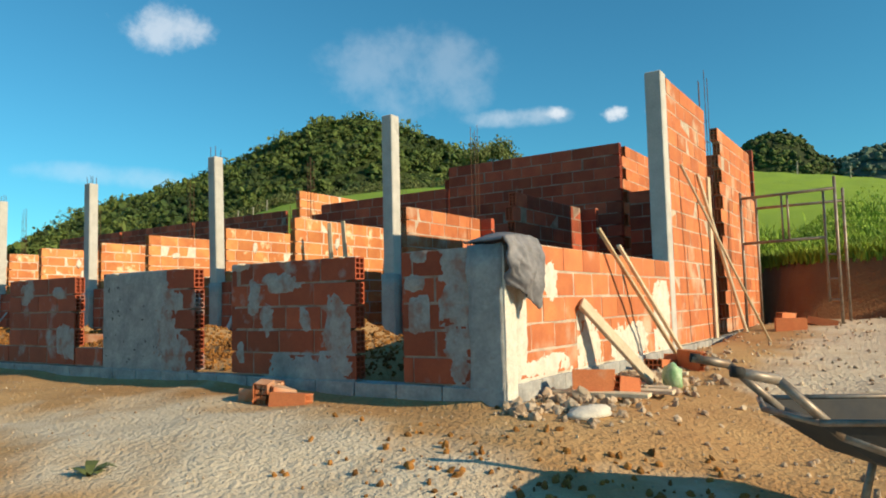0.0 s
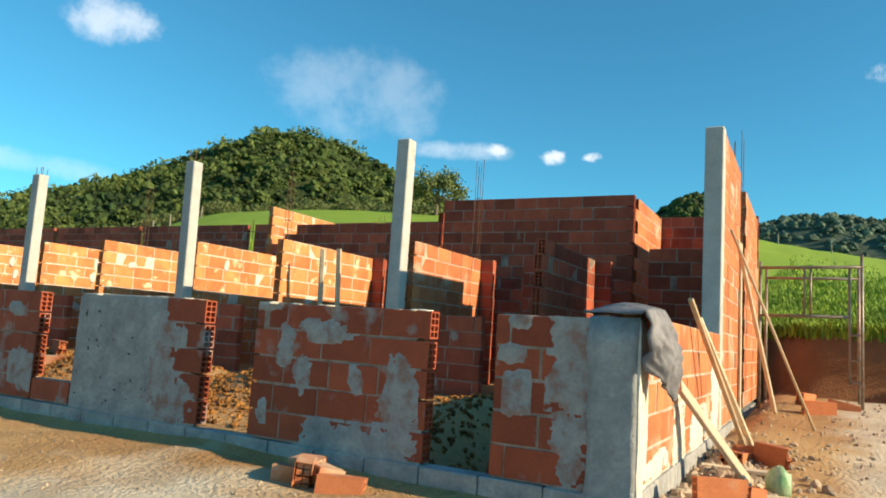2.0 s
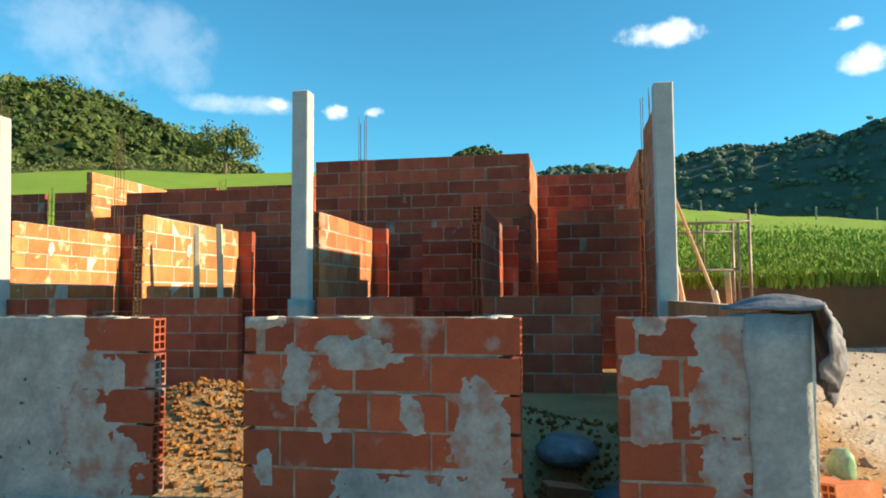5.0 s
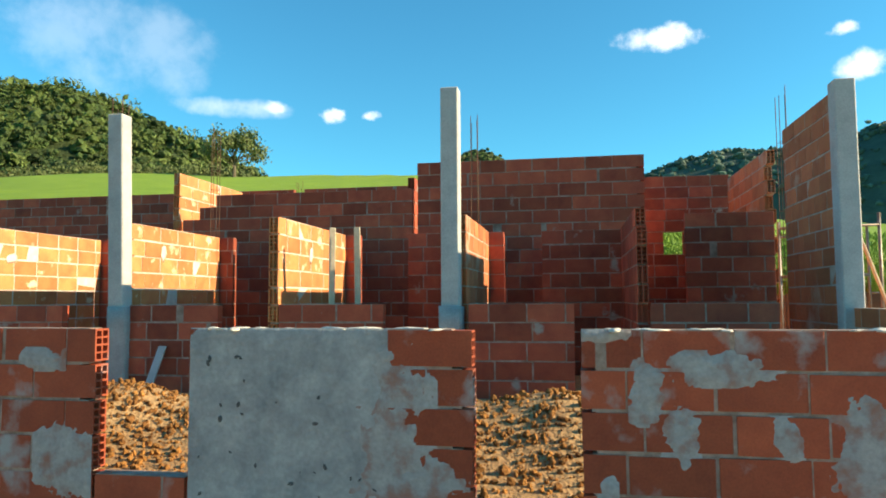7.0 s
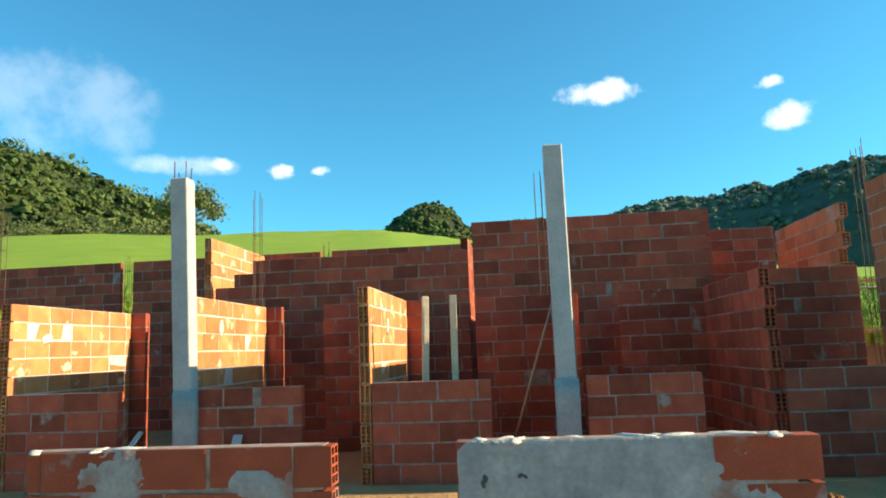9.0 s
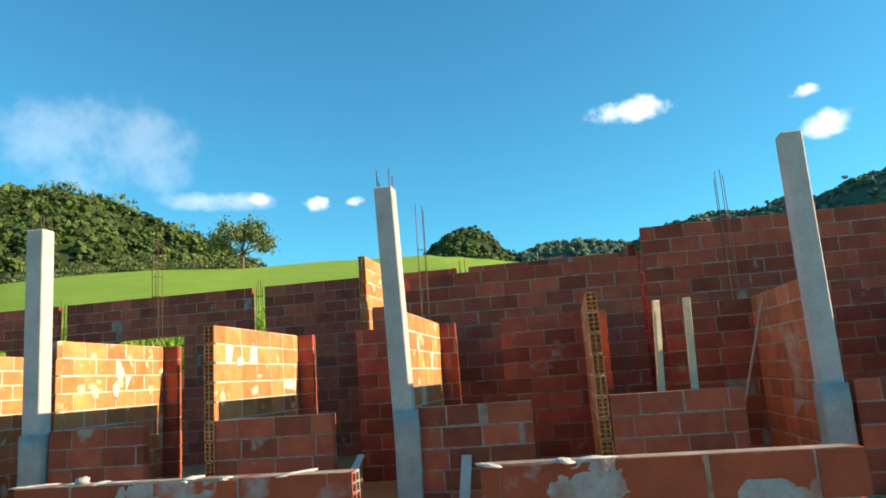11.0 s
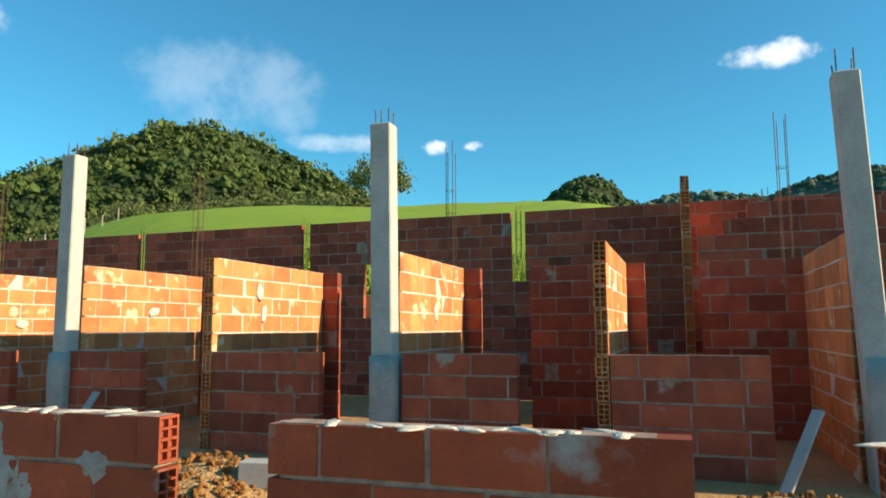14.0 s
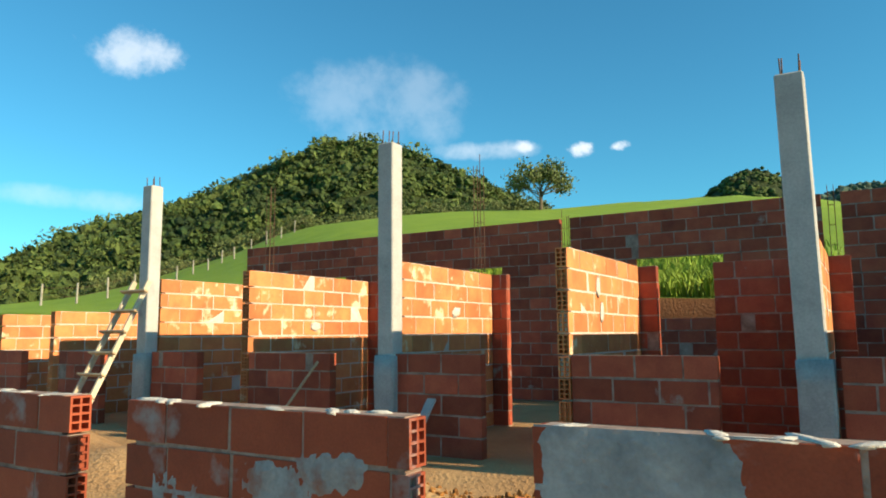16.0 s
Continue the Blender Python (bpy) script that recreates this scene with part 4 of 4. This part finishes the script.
# ---- rubble and clods ----
def scatter(name, label, category, mat, count, where, size, seed, sub=1):
    """Many small stones joined in one mesh, too many to count."""
    r = random.Random(seed)
    base = bmesh.new()
    bmesh.ops.create_icosphere(base, subdivisions=sub, radius=1)
    bv = [v.co.copy() for v in base.verts]
    bf = [[v.index for v in f.verts] for f in base.faces]
    base.free()
    verts, faces = [], []
    for _ in range(count):
        x, y = where(r)
        s_ = size(r)
        z = land_at(x, y) + s_ * 0.3
        e = Euler((r.uniform(0, 6), r.uniform(0, 6), r.uniform(0, 6))).to_matrix()
        sx, sy, sz = s_ * r.uniform(0.7, 1.4), s_ * r.uniform(0.6, 1.1), s_ * r.uniform(0.5, 0.9)
        n0 = len(verts)
        for v in bv:
            k = r.uniform(0.72, 1.2)
            verts.append(tuple(e @ Vector((v.x * sx * k, v.y * sy * k, v.z * sz * k)) + Vector((x, y, z))))
        faces += [[i + n0 for i in f] for f in bf]
    me_ = bpy.data.meshes.new(name)
    me_.from_pydata(verts, [], faces)
    me_.materials.append(mat)
    return tagged(new(name, me_), label, category, kind="stuff")


scatter("rubble", "broken brick and stone rubble along the wall foot", "rubble", M_STONE, 900, lambda r: (4.02 + abs(r.gauss(0, 0.36)), r.uniform(-0.3, 3.4)), lambda r: r.choice((0.010, 0.016, 0.028, 0.045)) * r.uniform(0.7, 1.3), 5)
scatter("gravel", "small stones strewn over the yard", "gravel", M_STONE, 1100, lambda r: (r.uniform(-6, 7), r.uniform(-3.4, -0.05) if r.random() < 0.7 else r.gauss(-0.9, 0.5)), lambda r: r.uniform(0.004, 0.011), 6)
scatter("gravel", "small stones strewn over the side yard", "gravel", M_STONE, 900, lambda r: (r.uniform(4.2, 9.5), r.uniform(-0.5, 9.0)), lambda r: r.uniform(0.008, 0.03), 8)
scatter("soil_clods", "loose clods of ochre soil heaped inside the walls", "soil", M_DIRT_CLOD, 15000, lambda r: (r.uniform(-12, 1.9), 0.15 + abs(r.gauss(1.0, 0.55))), lambda r: r.choice((0.006, 0.009, 0.013, 0.019, 0.028)) * r.uniform(0.7, 1.2), 9)
scatter("soil_clods", "loose soil clods in the pit behind the corner", "soil", M_DIRT_CLOD, 1100, lambda r: (r.uniform(1.9, 3.7), r.uniform(0.25, 2.2)), lambda r: r.uniform(0.008, 0.03), 12)
scatter("soil_clods", "clods of ochre soil in the yard", "soil", M_DIRT_CLOD, 260, lambda r: (r.gauss(4.9, 0.6), r.gauss(-1.2, 0.45)), lambda r: r.uniform(0.006, 0.03), 10)


# ---- grass ----
def grass(name, count, where, tall, seed):
    r = np.random.RandomState(seed)
    xy = where(r, count)
    z = land(xy[:, 0], xy[:, 1])
    n = len(xy)
    h = r.uniform(0.5, 1.0, n) * tall
    a = r.uniform(0, 2 * np.pi, n)
    w = r.uniform(0.008, 0.016, n) * (1 + np.hypot(xy[:, 0], xy[:, 1]) / 18)
    bend = r.uniform(0.15, 0.6, n) * h
    b = r.uniform(0, 2 * np.pi, n)
    base = np.stack([xy[:, 0], xy[:, 1], z - 0.03], -1)
    side = np.stack([np.cos(a) * w, np.sin(a) * w, 0 * a], -1)
    out = np.stack([np.cos(b) * bend, np.sin(b) * bend, 0 * b], -1)
    mid = base + out * 0.3 + np.stack([0 * h, 0 * h, h * 0.6], -1)
    tip = base + out + np.stack([0 * h, 0 * h, h * 0.95], -1)
    v = np.stack([base - side, base + side, mid + side * 0.7, mid - side * 0.7, tip], 1).reshape(-1, 3)
    i = np.arange(n)[:, None] * 5
    quads = (i + np.array([0, 1, 2, 3])).tolist()
    tris = (i + np.array([3, 2, 4])).tolist()
    me_ = bpy.data.meshes.new(name)
    me_.from_pydata(v.tolist(), [], quads + tris)
    me_.materials.append(M_GRASS)
    return tagged(new(name, me_), "tall bright green pasture grass on the bank", "grass", kind="stuff")


def on_bank(r, n):
    x = r.uniform(3.2, 22, n)
    edge = 10.9 - 1.4 * smooth(3.0, 5.0, x) - 4.5 * smooth(8.0, 14.0, x)
    y = edge + 0.32 + np.abs(r.normal(0, 1, n)) ** 1.4 * 9.0
    return np.stack([x, y], -1)


def behind(r, n):
    x = r.uniform(-20, 3.5, n)
    return np.stack([x, 11.45 + np.abs(r.normal(0, 3.5, n))], -1)


grass("tall_grass", 110000, on_bank, 0.30, 3)
grass("tall_grass", 26000, behind, 0.5, 4)


def weed(x, y):
    ob_ = thing("weed", "small green weed growing in the trodden yard", "plant", (x, y, land_at(x, y)))
    r = random.Random(31)
    for k in range(14):
        a, L = r.uniform(0, 6.28), r.uniform(0.07, 0.16)
        d, n_ = Vector((math.cos(a), math.sin(a), 0)), Vector((-math.sin(a), math.cos(a), 0))
        bm_ = bmesh.new()
        pts = [(0.0, 0.004, 0.0), (0.4, 0.02, 0.30), (0.75, 0.016, 0.38), (1.0, 0.002, 0.28)]
        left = [bm_.verts.new(d * L * f + n_ * w + Vector((0, 0, L * h))) for f, w, h in pts]
        right = [bm_.verts.new(d * L * f - n_ * w + Vector((0, 0, L * h - 0.003))) for f, w, h in pts]
        for i in range(3):
            bm_.faces.new((left[i], left[i + 1], right[i + 1], right[i]))
        part("leaf", bm_, M_LEAF_LIGHT, ob_)
    return ob_


weed(2.62, -2.08)

# ---- woods ----
def crown_base(sub):
    b = bmesh.new()
    bmesh.ops.create_icosphere(b, subdivisions=sub, radius=1)
    v, f = np.array([p.co[:] for p in b.verts]), np.array([[q.index for q in p.verts] for p in b.faces])
    b.free()
    return v, f


def woods(name, label, places, mat, seed, sub=2, clumps=6):
    """Crowns of many leaf clumps each, joined, too many to count."""
    r = np.random.RandomState(seed)
    bv, bf = crown_base(sub)
    verts, faces, n0 = [], [], 0
    for x, y, z, s_ in places:
        for k in range(clumps):
            off = r.normal(0, 0.55, 3) * s_ * (1, 1, 0.55) if k else np.zeros(3)
            q = s_ * (0.75 if k == 0 else r.uniform(0.25, 0.5))
            p = bv * q * (1 + 0.35 * r.uniform(-1, 1, (len(bv), 1))) * (1, 1, 0.85) + off + (x, y, z + s_ * 0.5)
            verts.append(p)
            faces.append(bf + n0)
            n0 += len(bv)
    me_ = bpy.data.meshes.new(name)
    me_.from_pydata(np.concatenate(verts).tolist(), [], np.concatenate(faces).tolist())
    me_.materials.append(mat)
    return tagged(new(name, me_), label, "trees", kind="stuff")


def foliage(name, label, places, mat, seed, per, leaf):
    """Loose sprays of leaves over and around crowns, joined, too many to count."""
    r = np.random.RandomState(seed)
    P = np.repeat(np.array(places), per, 0)
    n = len(P)
    d = r.normal(0, 1, (n, 3))
    d[:, 2] = np.abs(d[:, 2]) - 0.25
    d /= np.linalg.norm(d, axis=1)[:, None]
    c = P[:, :3] + d * (P[:, 3] * r.uniform(0.55, 1.12, n))[:, None] * (1, 1, 0.85) + np.stack([0 * d[:, 0], 0 * d[:, 0], P[:, 3] * 0.5], -1)
    u, w = r.normal(0, 1, (n, 3)), r.normal(0, 1, (n, 3))
    s_ = (leaf * r.uniform(0.5, 1.3, n) / 1.7)[:, None]
    v = np.stack([c - u * s_, c - w * s_ * 0.6, c + u * s_, c + w * s_ * 0.6], 1).reshape(-1, 3)
    me_ = bpy.data.meshes.new(name)
    me_.from_pydata(v.tolist(), [], (np.arange(n)[:, None] * 4 + np.arange(4)).tolist())
    me_.materials.append(mat)
    return tagged(new(name, me_), label, "trees", kind="stuff")


def far_hill(name, label, dist, outline, mat, size, count, seed, deep=60.0, foot=3.0):
    """A wooded hill at a distance, whose skyline follows (bearing, elevation) pairs, rounded in depth, with crowns all over it."""
    az = [p[0] for p in outline]
    el = [p[1] for p in outline]
    r = np.random.RandomState(seed)
    A = np.linspace(az[0], az[-1], 90)
    bm_ = bmesh.new()
    grid_ = []
    steps = np.linspace(0, 1, 14)
    eye = 1.4

    def height(a, v):
        top = eye + np.tan(np.radians(np.interp(a, az, el))) * dist - size * 0.9
        low = eye + np.tan(np.radians(foot)) * (dist - deep)
        return low + (top - low) * np.sin(v * np.pi / 2) ** 0.8 if v <= 1 else top * (2 - v)

    for v in steps:
        row_ = []
        for a in A:
            d = dist - deep * (1 - v)
            row_.append(bm_.verts.new((-math.sin(math.radians(a)) * d, math.cos(math.radians(a)) * d, height(a, v))))
        grid_.append(row_)
    grid_.append([bm_.verts.new((p.co.x * 1.3, p.co.y * 1.3, -20)) for p in grid_[-1]])
    for i in range(len(grid_) - 1):
        for j in range(len(A) - 1):
            bm_.faces.new((grid_[i][j], grid_[i][j + 1], grid_[i + 1][j + 1], grid_[i + 1][j]))
    bmesh.ops.recalc_face_normals(bm_, faces=bm_.faces[:])
    tagged(mesh_object(name, bm_, mat, None, True), label, "hill", kind="structure")
    places = []
    for _ in range(count):
        a = r.uniform(az[0], az[-1])
        v = r.uniform(0.0, 1.0) ** 0.8
        d = dist - deep * (1 - v)
        places.append((-math.sin(math.radians(a)) * d, math.cos(math.radians(a)) * d, height(a, v) - size * 0.35, size * r.uniform(0.6, 1.25)))
    return places


HILL = [(24, 9.5), (27, 11.2), (30, 12.6), (33.3, 13.9), (37, 15.3), (39.5, 15.7), (42.5, 15.5), (44.8, 14.6), (48, 13.0), (50.4, 11.7), (54, 10.3), (58, 8.8), (63.3, 6.4), (70, 3.5), (80, 2.0)]
p = far_hill("backdrop_hill", "steep wooded hill behind the pasture", 195, [(a, e - 0.85) for a, e in HILL], M_LEAF, 2.2, 2500, 11, 62, 1.0)
woods("forest", "dense dark green forest on the hill", p, M_LEAF, 12, 1)
foliage("forest", "leafy tree tops over the hill forest", p, M_LEAF, 17, 45, 0.46)
pick_ = np.random.RandomState(18)
pale = [(x, y, z + 0.5, s_ * pick_.uniform(1.0, 1.7)) for x, y, z, s_ in p if pick_.rand() < 0.09]
foliage("forest", "lighter green trees among the hill forest", pale, M_LEAF_MID, 19, 150, 0.6)
p = far_hill("backdrop_hill", "distant dark dome-shaped hill", 620, [(2.5, 8.5), (4.5, 10.2), (5.8, 11.6), (7.2, 12.1), (8.6, 11.9), (10.0, 11.0), (11.4, 9.8), (13, 8.0)], M_LEAF, 3.5, 500, 13, 60, 7.0)
woods("forest", "dark forest on a distant dome", p, M_LEAF, 14, 1, 3)
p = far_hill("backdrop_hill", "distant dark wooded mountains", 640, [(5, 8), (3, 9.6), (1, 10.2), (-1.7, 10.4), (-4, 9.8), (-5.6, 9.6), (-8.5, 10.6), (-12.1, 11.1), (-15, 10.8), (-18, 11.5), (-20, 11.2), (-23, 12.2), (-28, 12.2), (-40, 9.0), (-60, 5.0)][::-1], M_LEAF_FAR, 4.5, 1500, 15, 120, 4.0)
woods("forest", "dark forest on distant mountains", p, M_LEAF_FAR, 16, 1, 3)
# lighter scrub along the upper edge of the pasture
r_ = np.random.RandomState(21)
scrub = []
for a in np.concatenate([r_.uniform(26, 42, 34), r_.uniform(42, 62, 48)]):
    d = r_.uniform(112, 128)
    el = np.interp(a, AZ, CREST)
    scrub.append((-math.sin(math.radians(a)) * d, math.cos(math.radians(a)) * d, 1.4 + math.tan(math.radians(el)) * d - 1.8, r_.uniform(1.6, 3.0)))
woods("scrub", "olive green scrub along the top of the pasture", [(x, y, z, s_ * 0.7) for x, y, z, s_ in scrub], M_LEAF_MID, 22, 1)
foliage("scrub", "leafy olive green scrub along the top of the pasture", scrub, M_LEAF_LIGHT, 23, 420, 0.26)


def lone_tree(az, dist, tall):
    a = math.radians(az)
    x, y = -math.sin(a) * dist, math.cos(a) * dist
    z = land_at(x, y)
    ob = thing("tree", "lone sparse round-crowned tree on the pasture crest", "tree", (x, y, z))
    r = random.Random(5)
    bm_ = bmesh.new()
    rod(bm_, (0, 0, -0.5), (0.1, 0, tall * 0.35), 0.28, 8, 0.2)
    tips = []
    for k in range(16):
        b_, e_ = r.uniform(0, 6.28), r.uniform(0.25, 1.4)
        L = tall * r.uniform(0.35, 0.6)
        q = Vector((math.cos(b_) * math.cos(e_) * L * 1.35, math.sin(b_) * math.cos(e_) * L * 1.35, tall * 0.32 + math.sin(e_) * L))
        rod(bm_, (0.05, 0, tall * r.uniform(0.18, 0.34)), q, 0.1, 6, 0.03)
        tips += [q, q * 0.8 + Vector((0, 0, tall * 0.07))]
    part("trunk", bm_, M_BARK, ob)
    v, f = [], []
    for q in tips:
        for _ in range(100):
            c = q + Vector((r.gauss(0, 0.7), r.gauss(0, 0.7), r.gauss(0, 0.5)))
            m_ = Euler((r.uniform(0, 6), r.uniform(0, 6), r.uniform(0, 6))).to_matrix()
            s_ = r.uniform(0.13, 0.30)
            n_ = len(v)
            v += [tuple(c + m_ @ Vector(p_) * s_) for p_ in ((-1, 0, 0), (0, -0.6, 0.1), (1, 0, 0), (0, 0.6, 0.1))]
            f.append((n_, n_ + 1, n_ + 2, n_ + 3))
    me_ = bpy.data.meshes.new("crown")
    me_.from_pydata(v, [], f)
    me_.materials.append(M_LEAF_LIGHT)
    c_ = new("crown", me_)
    c_.parent = ob
    return ob


lone_tree(27.4, 98, 7.2)


# ---- pasture fences ----
def fence(name, label, pts, gap, tall):
    ob = thing(name, label, "fence")
    for (a0, d0), (a1, d1) in zip(pts, pts[1:]):
        A0 = Vector((-math.sin(math.radians(a0)) * d0, math.cos(math.radians(a0)) * d0, 0))
        A1 = Vector((-math.sin(math.radians(a1)) * d1, math.cos(math.radians(a1)) * d1, 0))
        n = max(1, int((A1 - A0).length / gap))
        tops = []
        for k in range(n + 1):
            q = A0.lerp(A1, k / n)
            z = land_at(q.x, q.y)
            if k < n:
                bm_ = bmesh.new()
                rod(bm_, (q.x, q.y, z - 0.2), (q.x + rng.uniform(-0.06, 0.06), q.y, z + tall * rng.uniform(0.85, 1.1)), 0.085, 6, 0.07)
                part("fence_post", bm_, M_FENCE, ob)
            tops.append(Vector((q.x, q.y, z + tall * 0.8)))
        bm_ = bmesh.new()
        for p_, q in zip(tops, tops[1:]):
            rod(bm_, p_, q, 0.012, 4)
            rod(bm_, p_ - Vector((0, 0, tall * 0.4)), q - Vector((0, 0, tall * 0.4)), 0.012, 4)
        tagged(part("wire", bm_, M_STEEL, ob), kind="stuff")
    return ob


fence("pasture_fence", "pale wooden fence posts climbing the pasture edge", [(66, 60), (58, 72), (52, 86), (46, 100)], 3.2, 1.5)
fence("pasture_fence", "wooden fence posts along the pasture crest", [(3, 95), (-8, 92), (-20, 88), (-32, 85)], 6.0, 1.5)

lay_bricks()
